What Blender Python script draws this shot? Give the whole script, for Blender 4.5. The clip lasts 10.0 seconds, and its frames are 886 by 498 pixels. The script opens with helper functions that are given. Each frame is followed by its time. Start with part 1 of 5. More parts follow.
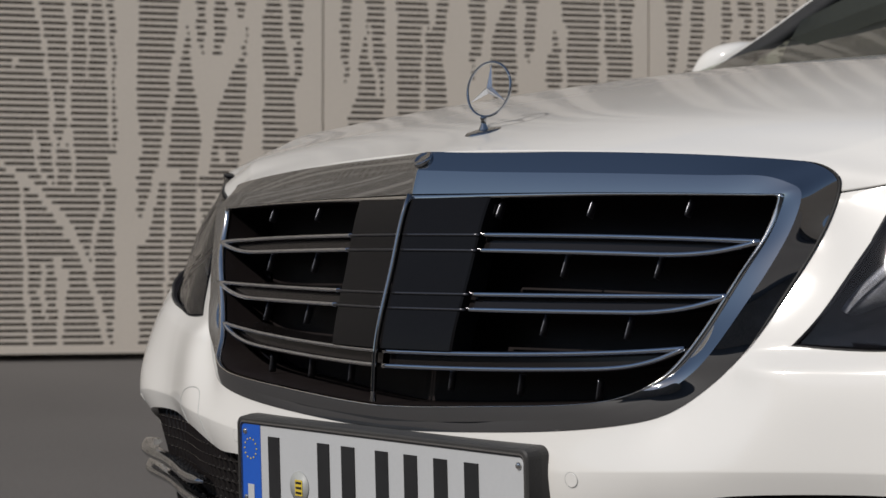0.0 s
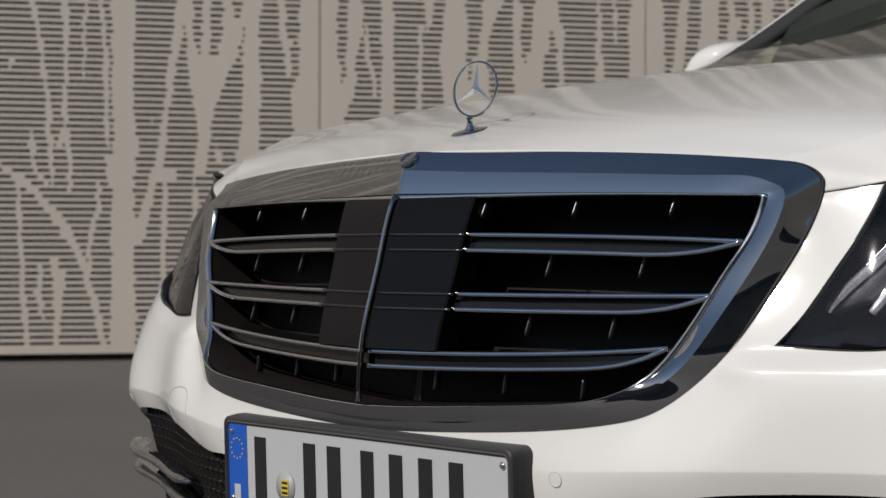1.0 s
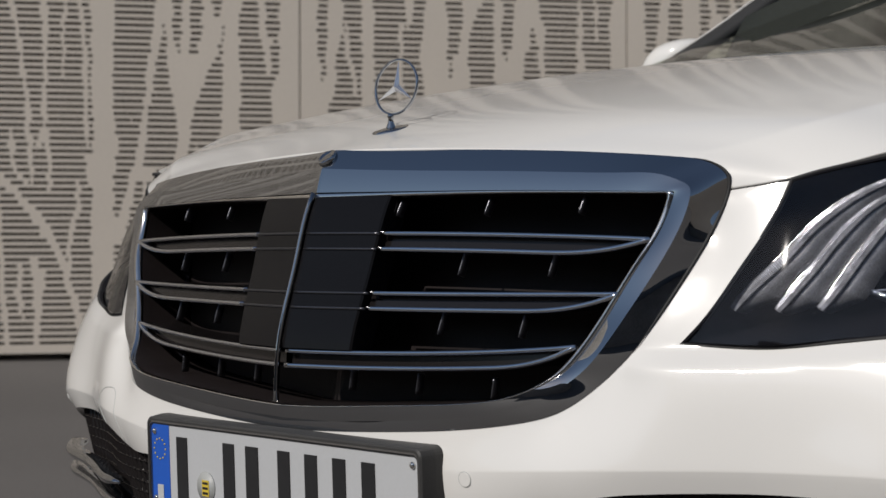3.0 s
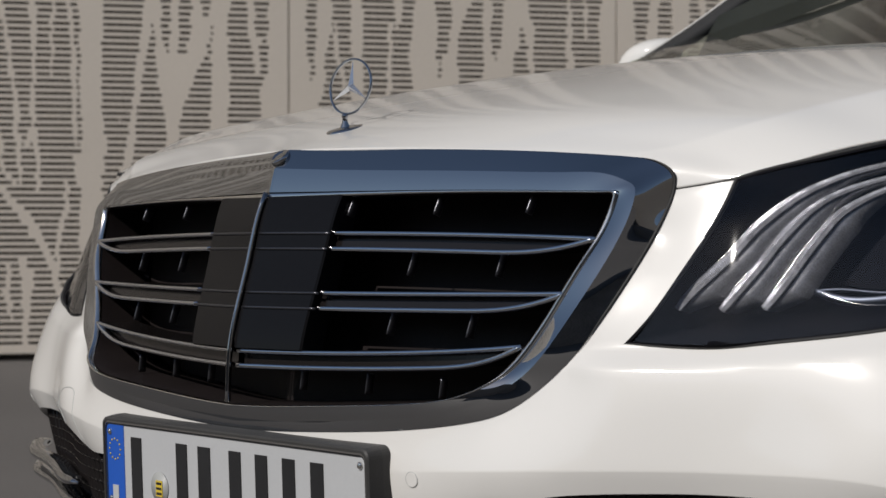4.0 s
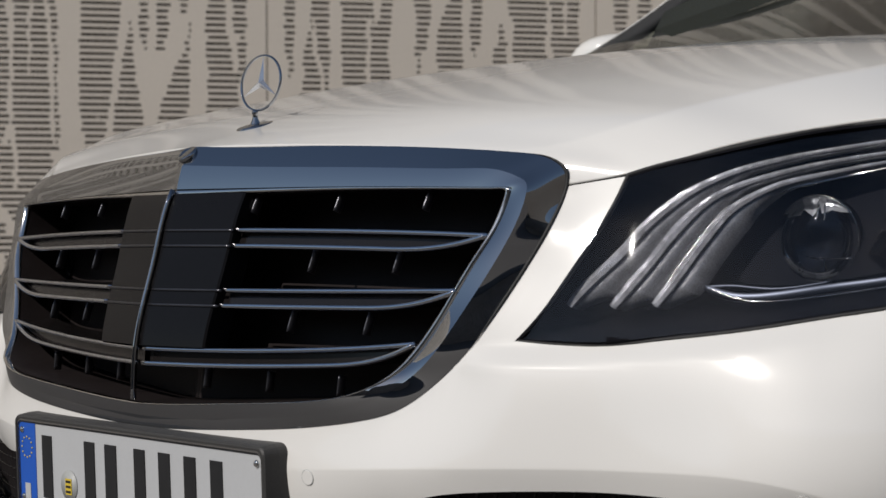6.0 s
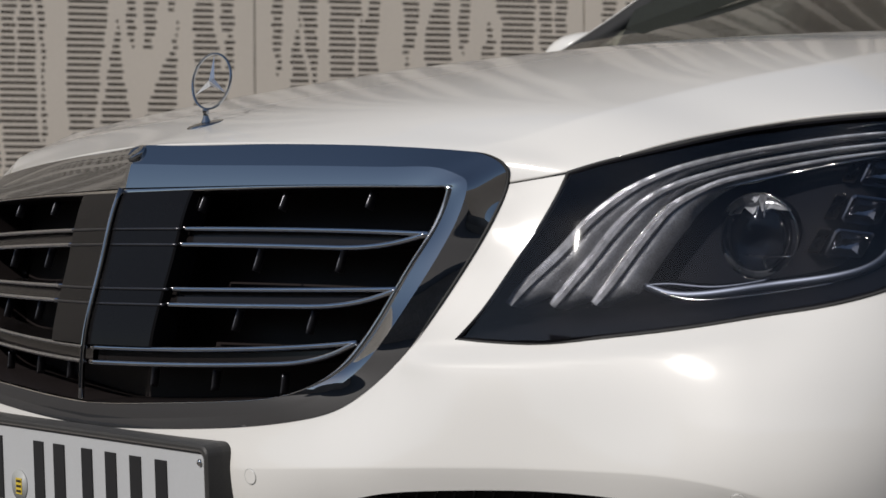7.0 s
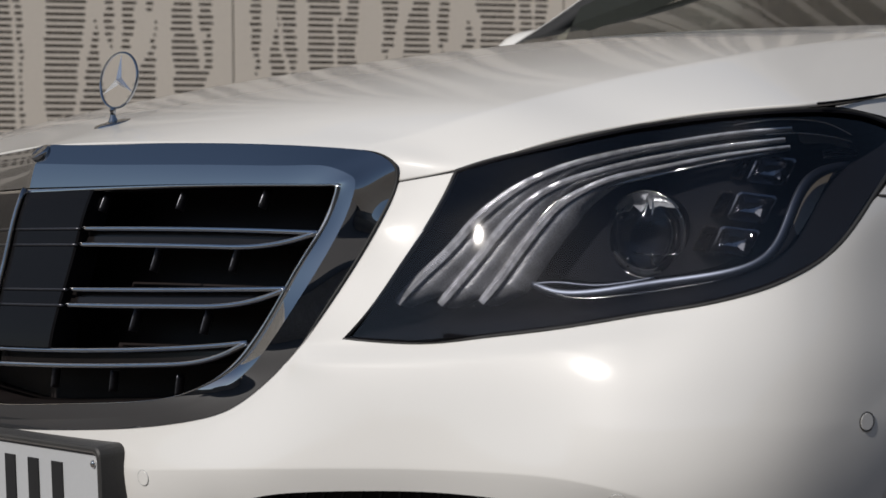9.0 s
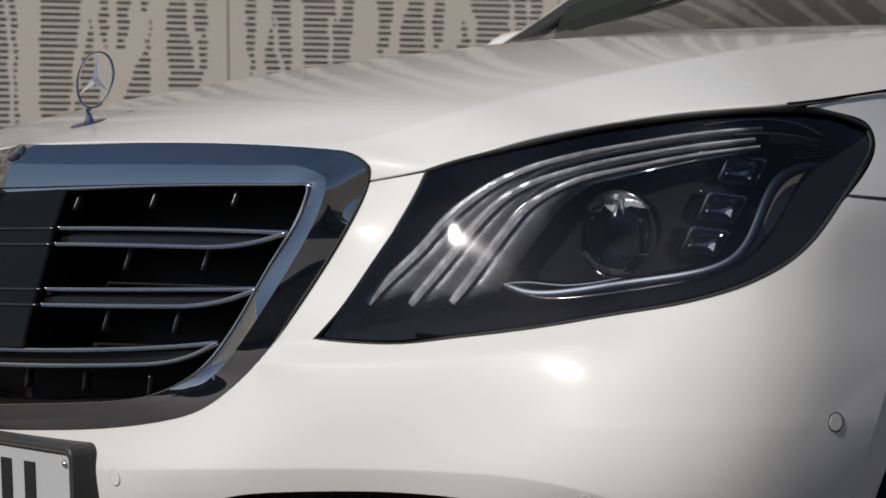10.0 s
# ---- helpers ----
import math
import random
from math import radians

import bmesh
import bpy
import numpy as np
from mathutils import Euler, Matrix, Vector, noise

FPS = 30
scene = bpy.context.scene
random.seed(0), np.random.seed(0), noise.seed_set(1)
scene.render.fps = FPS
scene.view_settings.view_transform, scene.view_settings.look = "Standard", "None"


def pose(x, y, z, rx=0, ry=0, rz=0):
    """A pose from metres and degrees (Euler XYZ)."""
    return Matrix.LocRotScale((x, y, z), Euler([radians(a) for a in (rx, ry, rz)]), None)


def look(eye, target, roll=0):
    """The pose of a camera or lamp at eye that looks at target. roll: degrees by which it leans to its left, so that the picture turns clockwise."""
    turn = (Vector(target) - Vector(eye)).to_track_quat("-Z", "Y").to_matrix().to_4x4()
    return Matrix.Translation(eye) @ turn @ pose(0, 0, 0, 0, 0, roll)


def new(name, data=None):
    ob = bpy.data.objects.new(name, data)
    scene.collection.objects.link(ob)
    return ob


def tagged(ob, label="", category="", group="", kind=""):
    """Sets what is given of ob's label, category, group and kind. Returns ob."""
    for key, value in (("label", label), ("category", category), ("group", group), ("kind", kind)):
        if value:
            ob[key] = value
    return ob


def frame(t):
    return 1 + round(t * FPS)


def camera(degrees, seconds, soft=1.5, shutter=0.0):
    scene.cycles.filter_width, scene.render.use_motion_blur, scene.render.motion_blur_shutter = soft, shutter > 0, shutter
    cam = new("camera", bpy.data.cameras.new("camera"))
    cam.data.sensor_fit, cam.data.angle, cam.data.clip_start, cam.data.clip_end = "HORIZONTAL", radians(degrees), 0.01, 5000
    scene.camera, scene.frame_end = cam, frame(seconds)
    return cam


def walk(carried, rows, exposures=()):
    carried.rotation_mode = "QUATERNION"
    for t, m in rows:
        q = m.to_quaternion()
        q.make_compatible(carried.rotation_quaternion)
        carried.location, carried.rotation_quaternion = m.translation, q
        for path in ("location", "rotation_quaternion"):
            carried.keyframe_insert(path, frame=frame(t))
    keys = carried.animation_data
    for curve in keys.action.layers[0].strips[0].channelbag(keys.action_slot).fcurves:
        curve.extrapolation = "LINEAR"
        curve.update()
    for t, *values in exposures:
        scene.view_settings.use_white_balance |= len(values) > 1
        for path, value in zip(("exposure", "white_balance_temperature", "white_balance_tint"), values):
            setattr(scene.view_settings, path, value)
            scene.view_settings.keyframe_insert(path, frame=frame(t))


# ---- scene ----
cam = camera(26.0, 10.0)
PATH = [
    (0, (1.7162, -1.4302, 0.7187), (0.2022, -0.1235, 0.7163), 0.132),
    (0.5, (1.7201, -1.4262, 0.7186), (0.2059, -0.1196, 0.7164), 0.139),
    (1, (1.7266, -1.4173, 0.7185), (0.2125, -0.1105, 0.7162), 0.131),
    (1.5, (1.7366, -1.4039, 0.719), (0.2225, -0.0972, 0.7161), 0.095),
    (2, (1.7496, -1.3832, 0.719), (0.2355, -0.0764, 0.7156), 0.035),
    (2.5, (1.7643, -1.3618, 0.7193), (0.2504, -0.0548, 0.7153), -0.031),
    (4, (1.8131, -1.2959, 0.7195), (0.2996, 0.0114, 0.7146), -0.112),
    (4.5, (1.8284, -1.2754, 0.7191), (0.3147, 0.0317, 0.7142), -0.127),
    (5, (1.8438, -1.2528, 0.7192), (0.3304, 0.0546, 0.7133), -0.158),
    (5.5, (1.8594, -1.2318, 0.7193), (0.3459, 0.0756, 0.7121), -0.192),
    (7, (1.9118, -1.164, 0.7193), (0.3986, 0.1439, 0.709), -0.279),
    (7.5, (1.9283, -1.1404, 0.719), (0.415, 0.1672, 0.7082), -0.334),
    (8, (1.9459, -1.1156, 0.7184), (0.4325, 0.1918, 0.7075), -0.385),
    (8.5, (1.9608, -1.0938, 0.7186), (0.4473, 0.2135, 0.7073), -0.442),
    (9, (1.9737, -1.0727, 0.7184), (0.4597, 0.2341, 0.707), -0.500),
    (9.5, (1.9845, -1.0588, 0.718), (0.4701, 0.2475, 0.7068), -0.494),
    (10, (1.9904, -1.0495, 0.7176), (0.4761, 0.257, 0.7068), -0.447),
]
cam.data.dof.use_dof, cam.data.dof.focus_distance, cam.data.dof.aperture_fstop = True, 2.2, 13.0
walk(cam, [(t, look(eye, target, roll)) for t, eye, target, roll in PATH], [(0, 0.25, 6850, 12), (10, 0.25, 6850, 12)])

# ---- light ----
SUN_DIR = Vector((0.02, -0.812, 0.58)).normalized()
world = bpy.data.worlds.new("world")
scene.world = world
world.use_nodes = True
wn = world.node_tree
sky = wn.nodes.new("ShaderNodeTexSky")
sky.sky_type, sky.sun_disc = "NISHITA", False
sky.dust_density, sky.air_density = 0.25, 1.0
sky.sun_elevation = math.asin(SUN_DIR.z)
sky.sun_rotation = math.atan2(SUN_DIR.x, SUN_DIR.y)
wn.links.new(sky.outputs[0], wn.nodes["Background"].inputs[0])
wn.nodes["Background"].inputs[1].default_value = 0.062
sun_data = bpy.data.lights.new("sun", "SUN")
sun_data.energy, sun_data.angle, sun_data.color = 2.8, radians(0.6), (1.0, 0.987, 0.96)
sun_lamp = new("sun", sun_data)
sun_lamp.matrix_world = look(SUN_DIR * 30, (0, 0, 0))


# ---- materials ----
def material(name, color, rough=0.5, metal=0.0, coat=0.0, var=0.06, scale=6.0, fine=180.0, bump=0.0, rvar=0.08, spec=0.5):
    """A surface with colour, roughness and relief that vary at two scales."""
    m = bpy.data.materials.new(name)
    m.use_nodes = True
    nt = m.node_tree
    b = nt.nodes["Principled BSDF"]
    b.inputs["Roughness"].default_value, b.inputs["Metallic"].default_value = rough, metal
    b.inputs["Coat Weight"].default_value, b.inputs["Coat Roughness"].default_value = coat, 0.02
    b.inputs["Specular IOR Level"].default_value = spec
    co = nt.nodes.new("ShaderNodeTexCoord")
    big, small = nt.nodes.new("ShaderNodeTexNoise"), nt.nodes.new("ShaderNodeTexNoise")
    big.inputs["Scale"].default_value, small.inputs["Scale"].default_value = scale, fine
    big.inputs["Detail"].default_value = 5
    for n in (big, small):
        nt.links.new(co.outputs["Object"], n.inputs["Vector"])
    mix = nt.nodes.new("ShaderNodeMath")
    mix.operation = "ADD"
    nt.links.new(big.outputs["Fac"], mix.inputs[0])
    nt.links.new(small.outputs["Fac"], mix.inputs[1])
    ramp = nt.nodes.new("ShaderNodeMapRange")
    ramp.inputs["From Min"].default_value, ramp.inputs["From Max"].default_value = 0.6, 1.4
    ramp.inputs["To Min"].default_value, ramp.inputs["To Max"].default_value = 1 - var, 1 + var
    nt.links.new(mix.outputs[0], ramp.inputs["Value"])
    mul = nt.nodes.new("ShaderNodeVectorMath")
    mul.operation = "SCALE"
    mul.inputs[0].default_value = color
    nt.links.new(ramp.outputs[0], mul.inputs["Scale"])
    nt.links.new(mul.outputs[0], b.inputs["Base Color"])
    rr = nt.nodes.new("ShaderNodeMapRange")
    rr.inputs["To Min"].default_value, rr.inputs["To Max"].default_value = max(0.0, rough * (1 - rvar)), min(1.0, rough * (1 + rvar))
    nt.links.new(big.outputs["Fac"], rr.inputs["Value"])
    nt.links.new(rr.outputs[0], b.inputs["Roughness"])
    if bump:
        bp = nt.nodes.new("ShaderNodeBump")
        bp.inputs["Strength"].default_value, bp.inputs["Distance"].default_value = bump, 0.002
        nt.links.new(small.outputs["Fac"], bp.inputs["Height"])
        nt.links.new(bp.outputs[0], b.inputs["Normal"])
    return m


def clear(name, tint=(1, 1, 1), gloss=0.045, ior=1.45):
    """A thin clear shell: see-through, with gloss by Fresnel."""
    m = bpy.data.materials.new(name)
    m.use_nodes = True
    nt = m.node_tree
    nt.nodes.remove(nt.nodes["Principled BSDF"])
    tr, gl, fr, mx = (nt.nodes.new("ShaderNode" + k) for k in ("BsdfTransparent", "BsdfGlossy", "Fresnel", "MixShader"))
    tr.inputs["Color"].default_value = (*tint, 1)
    gl.inputs["Roughness"].default_value = gloss
    fr.inputs["IOR"].default_value = ior
    nt.links.new(fr.outputs[0], mx.inputs[0])
    nt.links.new(tr.outputs[0], mx.inputs[1])
    nt.links.new(gl.outputs[0], mx.inputs[2])
    nt.links.new(mx.outputs[0], nt.nodes["Material Output"].inputs[0])
    return m


M_WHITE = material("white_pearl_paint", (0.66, 0.65, 0.625), 0.42, 0.0, 1.0, 0.012, 2.0, 900.0, spec=0.22)
M_WHITE.node_tree.nodes["Principled BSDF"].inputs["Coat Roughness"].default_value = 0.075
M_CHROME = material("polished_chrome", (0.42, 0.425, 0.435), 0.018, 1.0, 0.0, 0.02, 8.0, 2500.0)
M_DARKCHROME = material("dark_chrome", (0.60, 0.61, 0.64), 0.09, 1.0, 0.0, 0.03, 8.0, 300.0)
M_BLACK = material("gloss_black_plastic", (0.011, 0.0095, 0.0095), 0.16, 0.0, 0.0, 0.06, 12.0, 2500.0, spec=0.3)
M_SMOKE = material("smoked_chrome", (0.10, 0.10, 0.11), 0.3, 0.9, 0.0, 0.1, 20.0, 300.0)
M_RADAR = material("radar_cover_black", (0.007, 0.0068, 0.0075), 0.12, 0.0, 0.0, 0.1, 5.0, 200.0, spec=0.12)
M_MATT = material("matt_black_plastic", (0.042, 0.034, 0.034), 0.6, 0.0, 0.0, 0.25, 20.0, 500.0, 0.2, spec=0.2)
M_DUCT = material("grille_duct_black", (0.018, 0.0145, 0.0145), 0.4, 0.0, 0.0, 0.2, 20.0, 400.0, spec=0.12)
M_RUBBER = material("black_rubber", (0.02, 0.02, 0.02), 0.7, 0.0, 0.0, 0.2, 30.0, 500.0, 0.3)
M_PLATE = material("white_plate_sheet", (0.42, 0.43, 0.44), 0.35, 0.0, 0.1, 0.03, 9.0, 300.0)
M_BLUE = material("blue_reflective_sheet", (0.01, 0.085, 0.42), 0.35, 0.0, 0.2, 0.05, 9.0, 300.0)
M_INK = material("black_plate_ink", (0.014, 0.014, 0.015), 0.45, 0.0, 0.0, 0.15, 20.0, 400.0)
M_HOLDER = material("plate_holder_plastic", (0.03, 0.029, 0.028), 0.55, 0.0, 0.0, 0.2, 20.0, 500.0, 0.2)
M_GOLD = material("gold_print", (0.55, 0.40, 0.04), 0.5, 0.0, 0.0, 0.05)
M_GREY = material("grey_print", (0.34, 0.35, 0.34), 0.5, 0.0, 0.0, 0.05)
M_GUIDE = material("clear_light_guide", (0.62, 0.62, 0.64), 0.2, 0.6, 0.6, 0.5, 90.0, 1400.0)
M_HOUSING = material("lamp_housing", (0.007, 0.007, 0.009), 0.6, 0.0, 0.0, 0.05, 20.0, 300.0, spec=0.02)
M_BLADE = material("smoke_grey_plastic", (0.20, 0.20, 0.21), 0.3, 0.5, 0.2, 0.45, 60.0, 700.0, 0.2)
M_LAMPTRIM = material("satin_lamp_trim", (0.12, 0.132, 0.165), 0.45, 1.0, 0.0, 0.05)
M_WALL = material("beige_powder_coat", (0.595, 0.53, 0.452), 0.62, 0.0, 0.0, 0.035, 1.6, 60.0, 0.05)
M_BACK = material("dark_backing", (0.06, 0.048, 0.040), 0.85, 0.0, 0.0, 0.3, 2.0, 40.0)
M_GROUND = material("grey_asphalt", (0.105, 0.097, 0.090), 0.85, 0.0, 0.0, 0.22, 0.5, 120.0, 0.5)
M_STRIP = material("stripped_silver", (0.74, 0.72, 0.69), 0.1, 1.0, 0.0, 0.02)
M_SATIN = material("satin_silver", (0.8, 0.8, 0.82), 0.35, 0.5, 0.3, 0.1, 60.0, 300.0)
M_SPOKE = material("brushed_chrome", (0.66, 0.66, 0.67), 0.2, 0.85, 0.2, 0.05, 60.0, 300.0)
M_FACET = material("smoked_mirror", (0.20, 0.20, 0.215), 0.14, 1.0, 0.0, 0.1, 60.0, 300.0)
M_SAND = material("brown_reflector", (0.20, 0.17, 0.135), 0.3, 0.3, 0.4, 0.12, 30.0, 300.0)
M_LENS = clear("headlamp_lens", (0.86, 0.88, 0.92), 0.02, 1.58)
M_BALL = clear("projector_glass", (0.85, 0.87, 0.90), 0.02, 1.5)
M_GLASS = clear("windscreen_glass", (0.72, 0.80, 0.70), 0.01, 1.5)
M_FAR = material("grey_brown_render", (0.26, 0.235, 0.215), 0.8, 0.0, 0.0, 0.3, 0.4, 8.0)
M_RENDER = material("dark_render", (0.16, 0.145, 0.13), 0.8, 0.0, 0.0, 0.12, 0.6, 30.0)
M_DASH = material("dark_interior", (0.022, 0.022, 0.024), 0.6, 0.0, 0.0, 0.2)


# ---- mesh helpers ----
def mesh_ob(name, verts, faces, mat, parent=None, label="", smooth=True):
    me = bpy.data.meshes.new(name)
    me.from_pydata([tuple(map(float, v)) for v in verts], [], [tuple(map(int, f)) for f in faces])
    me.materials.append(mat)
    if smooth:
        me.polygons.foreach_set("use_smooth", [True] * len(me.polygons))
    me.update()
    ob = new(name, me)
    if parent:
        ob.parent = parent
    if label:
        tagged(ob, label)
    return ob


def part(name, bm, mat, parent, label="", smooth=True):
    me = bpy.data.meshes.new(name)
    bmesh.ops.recalc_face_normals(bm, faces=bm.faces)
    bm.to_mesh(me)
    bm.free()
    me.materials.append(mat)
    if smooth:
        me.polygons.foreach_set("use_smooth", [True] * len(me.polygons))
    ob = new(name, me)
    if parent:
        ob.parent = parent
    if label:
        tagged(ob, label)
    return ob


def thing(name, label, category, group="", at=(0, 0, 0)):
    ob = new(name)
    ob.location = at
    ob.empty_display_size = 0.1
    return tagged(ob, label, category, group)


class Spl:
    """A natural cubic spline through values v at parameters t."""

    def __init__(self, t, v):
        t, v = np.array(t, float), np.array(v, float)
        self.t, self.v, n, h = t, v, len(t), np.diff(t)
        a, b = np.zeros((n, n)), np.zeros(n)
        a[0, 0] = a[-1, -1] = 1
        for i in range(1, n - 1):
            a[i, i - 1], a[i, i], a[i, i + 1] = h[i - 1], 2 * (h[i - 1] + h[i]), h[i]
            b[i] = 6 * ((v[i + 1] - v[i]) / h[i] - (v[i] - v[i - 1]) / h[i - 1])
        self.m = np.linalg.solve(a, b)

    def __call__(self, x):
        x = np.asarray(x, float)
        i = np.clip(np.searchsorted(self.t, x) - 1, 0, len(self.t) - 2)
        h = self.t[i + 1] - self.t[i]
        a, b = (self.t[i + 1] - x) / h, (x - self.t[i]) / h
        return a * self.v[i] + b * self.v[i + 1] + ((a**3 - a) * self.m[i] + (b**3 - b) * self.m[i + 1]) * h * h / 6


def smooth_line(points, n, closed=False):
    """A smooth curve of n points through the given ones."""
    p = np.array(points, float)
    if closed:
        k = len(p)
        p = np.concatenate([p[-3:], p, p[:4]])
    t = np.r_[0, np.cumsum(np.sqrt((np.diff(p, axis=0) ** 2).sum(1)) ** 0.5)]
    lo, hi = (t[3], t[3 + k]) if closed else (t[0], t[-1])
    u = np.linspace(lo, hi, n, endpoint=not closed)
    return np.stack([Spl(t, p[:, c])(u) for c in range(p.shape[1])], 1)


def sweep(name, line, width, height, mat, parent, up=(0, -1, 0), sides=8, label="", power=0.6, taper=None, closed=False, smooth=True):
    """A bar of rounded section along a line: width across, height towards up."""
    line = np.array(line, float)
    n = len(line)
    tan = (np.roll(line, -1, 0) - np.roll(line, 1, 0)) if closed else np.gradient(line, axis=0)
    tan /= np.linalg.norm(tan, axis=1)[:, None] + 1e-12
    ups = np.broadcast_to(np.array(up, float), line.shape)
    side = np.cross(tan, ups)
    side /= np.linalg.norm(side, axis=1)[:, None] + 1e-12
    top = np.cross(side, tan)
    a = np.arange(sides) / sides * 2 * np.pi
    c, s = np.sign(np.cos(a)) * abs(np.cos(a)) ** power, np.sign(np.sin(a)) * abs(np.sin(a)) ** power
    k = np.ones(n) if taper is None else np.array(taper, float)
    v = (line[:, None] + side[:, None] * (c * width / 2)[None, :, None] * k[:, None, None] + top[:, None] * (s * height / 2)[None, :, None] * k[:, None, None]).reshape(-1, 3)
    f = []
    for i in range(n if closed else n - 1):
        j = (i + 1) % n
        for q in range(sides):
            f.append((i * sides + q, i * sides + (q + 1) % sides, j * sides + (q + 1) % sides, j * sides + q))
    if not closed:
        f += [tuple(range(sides))[::-1], tuple((n - 1) * sides + q for q in range(sides))]
    return mesh_ob(name, v, f, mat, parent, label, smooth)


def grid_faces(nu, nv, flip=False):
    f = [(i * nv + j, (i + 1) * nv + j, (i + 1) * nv + j + 1, i * nv + j + 1) for i in range(nu - 1) for j in range(nv - 1)]
    return [q[::-1] for q in f] if flip else f


def inside(poly, x, y):
    """Which of the points lie in the polygon."""
    poly, x, y = np.array(poly), np.asarray(x), np.asarray(y)
    r = np.zeros(x.shape, bool)
    for (x0, y0), (x1, y1) in zip(poly, np.roll(poly, -1, 0)):
        if y0 != y1:
            r ^= ((y0 > y) != (y1 > y)) & (x < (x1 - x0) * (y - y0) / (y1 - y0) + x0)
    return r


def to_line(poly, x, y):
    """Distance of points to a closed polygon's outline."""
    p = np.array(poly)
    d = np.full(np.shape(x), 9.0)
    for a, b in zip(p, np.roll(p, -1, 0)):
        ab = b - a
        k = np.clip(((x - a[0]) * ab[0] + (y - a[1]) * ab[1]) / (ab @ ab + 1e-12), 0, 1)
        d = np.minimum(d, np.hypot(x - a[0] - k * ab[0], y - a[1] - k * ab[1]))
    return d


def patch(outer, holes, step, margin=0.35, lines=()):
    """Triangles that fill an outline with holes, in two dimensions."""
    from mathutils import geometry
    outer = [np.array(outer)] + [np.array(h) for h in holes]
    lo, hi = outer[0].min(0), outer[0].max(0)
    gx, gy = np.meshgrid(np.arange(lo[0], hi[0], step), np.arange(lo[1], hi[1], step * 0.8), indexing="ij")
    gx, gy = gx.ravel(), gy.ravel()
    ok = inside(outer[0], gx, gy)
    for h in outer[1:]:
        ok &= ~inside(h, gx, gy)
    for h in outer:
        ok &= to_line(h, gx, gy) > step * margin
    extra = [np.array(q) for q in lines]
    for q in extra:
        ok &= np.min(np.hypot(gx[:, None] - q[None, :, 0], gy[:, None] - q[None, :, 1]), 1) > step * 0.5
    pts, edges = [], []
    for h in outer:
        n0 = len(pts)
        pts += [Vector(p) for p in h]
        edges += [(n0 + i, n0 + (i + 1) % len(h)) for i in range(len(h))]
    pts += [Vector((a, b)) for a, b in zip(gx[ok], gy[ok])] + [Vector(p) for q in extra for p in q]
    v, _, f, *_ = geometry.delaunay_2d_cdt(pts, edges, [], 0, 1e-6)
    v = np.array([tuple(p) for p in v])
    f = np.array([q for q in f if len(q) == 3])
    c = v[f].mean(1)
    keep = inside(outer[0], c[:, 0], c[:, 1])
    for h in outer[1:]:
        keep &= ~inside(h, c[:, 0], c[:, 1])
    return v, f[keep]


def ease(a):
    a = np.clip(a, 0, 1)
    return a * a * (3 - 2 * a)


# ---- the nose of the car: plan curve, lean of the face ----
PLAN_X = [0, 0.15, 0.3, 0.46, 0.6, 0.7, 0.8, 0.87, 0.92, 0.945, 0.955, 0.957, 0.957]
PLAN_Y = [0.010, 0.012, 0.028, 0.072, 0.126, 0.167, 0.224, 0.284, 0.36, 0.46, 0.62, 1.0, 2.6]
LOW_X = [0, 0.15, 0.3, 0.46, 0.6, 0.742, 0.842, 0.888, 0.912, 0.926, 0.935, 0.940, 0.940]
LOW_Y = [-0.043, -0.0425, -0.040, -0.005, 0.053, 0.114, 0.179, 0.231, 0.282, 0.349, 0.480, 1.014, 2.6]


def plan(xs, ys):
    """A plan curve by its length from the centre line, with its mirror image."""
    px, py = [-v for v in xs[:0:-1]] + xs, ys[:0:-1] + ys
    s = np.r_[0, np.cumsum(np.hypot(np.diff(px), np.diff(py)))]
    s -= s[len(xs) - 1]
    return Spl(s, px), Spl(s, py)


UPPER, LOWER = plan(PLAN_X, PLAN_Y), plan(LOW_X, LOW_Y)
LEAN_BACK = Spl([0.1, 0.25, 0.38, 0.46, 0.54, 0.60, 0.64, 0.72, 0.80, 0.90], [0.061, 0.039, 0.023, 0.012, 0.0145, 0.022, 0.034, 0.062, 0.09, 0.135])


# the ledge under the lamp, from which the bumper falls away
LEDGE_S, LEDGE_Z = np.linspace(0, 1.6, 161), Spl([0, 0.5, 0.6, 0.7, 0.8, 0.9, 1.0, 1.06, 1.1, 1.16, 1.3, 1.6], [0.612, 0.612, 0.615, 0.623, 0.636, 0.652, 0.680, 0.711, 0.738, 0.756, 0.761, 0.761])(np.linspace(0, 1.6, 161))


CORNER = Spl([0.40, 0.48, 0.55, 0.62, 0.68, 0.74, 0.78, 0.82, 0.86], [-0.2, -0.6, -0.85, -0.8, -0.45, -0.1, 0.45, 1.2, 1.6])

# the full foot of the bumper before the corner
FLARE = Spl([0.40, 0.45, 0.50, 0.525, 0.55, 0.58, 0.61, 0.66], [0.0175, 0.018, 0.0165, 0.0125, 0.0070, 0.0022, 0.0003, 0.0])


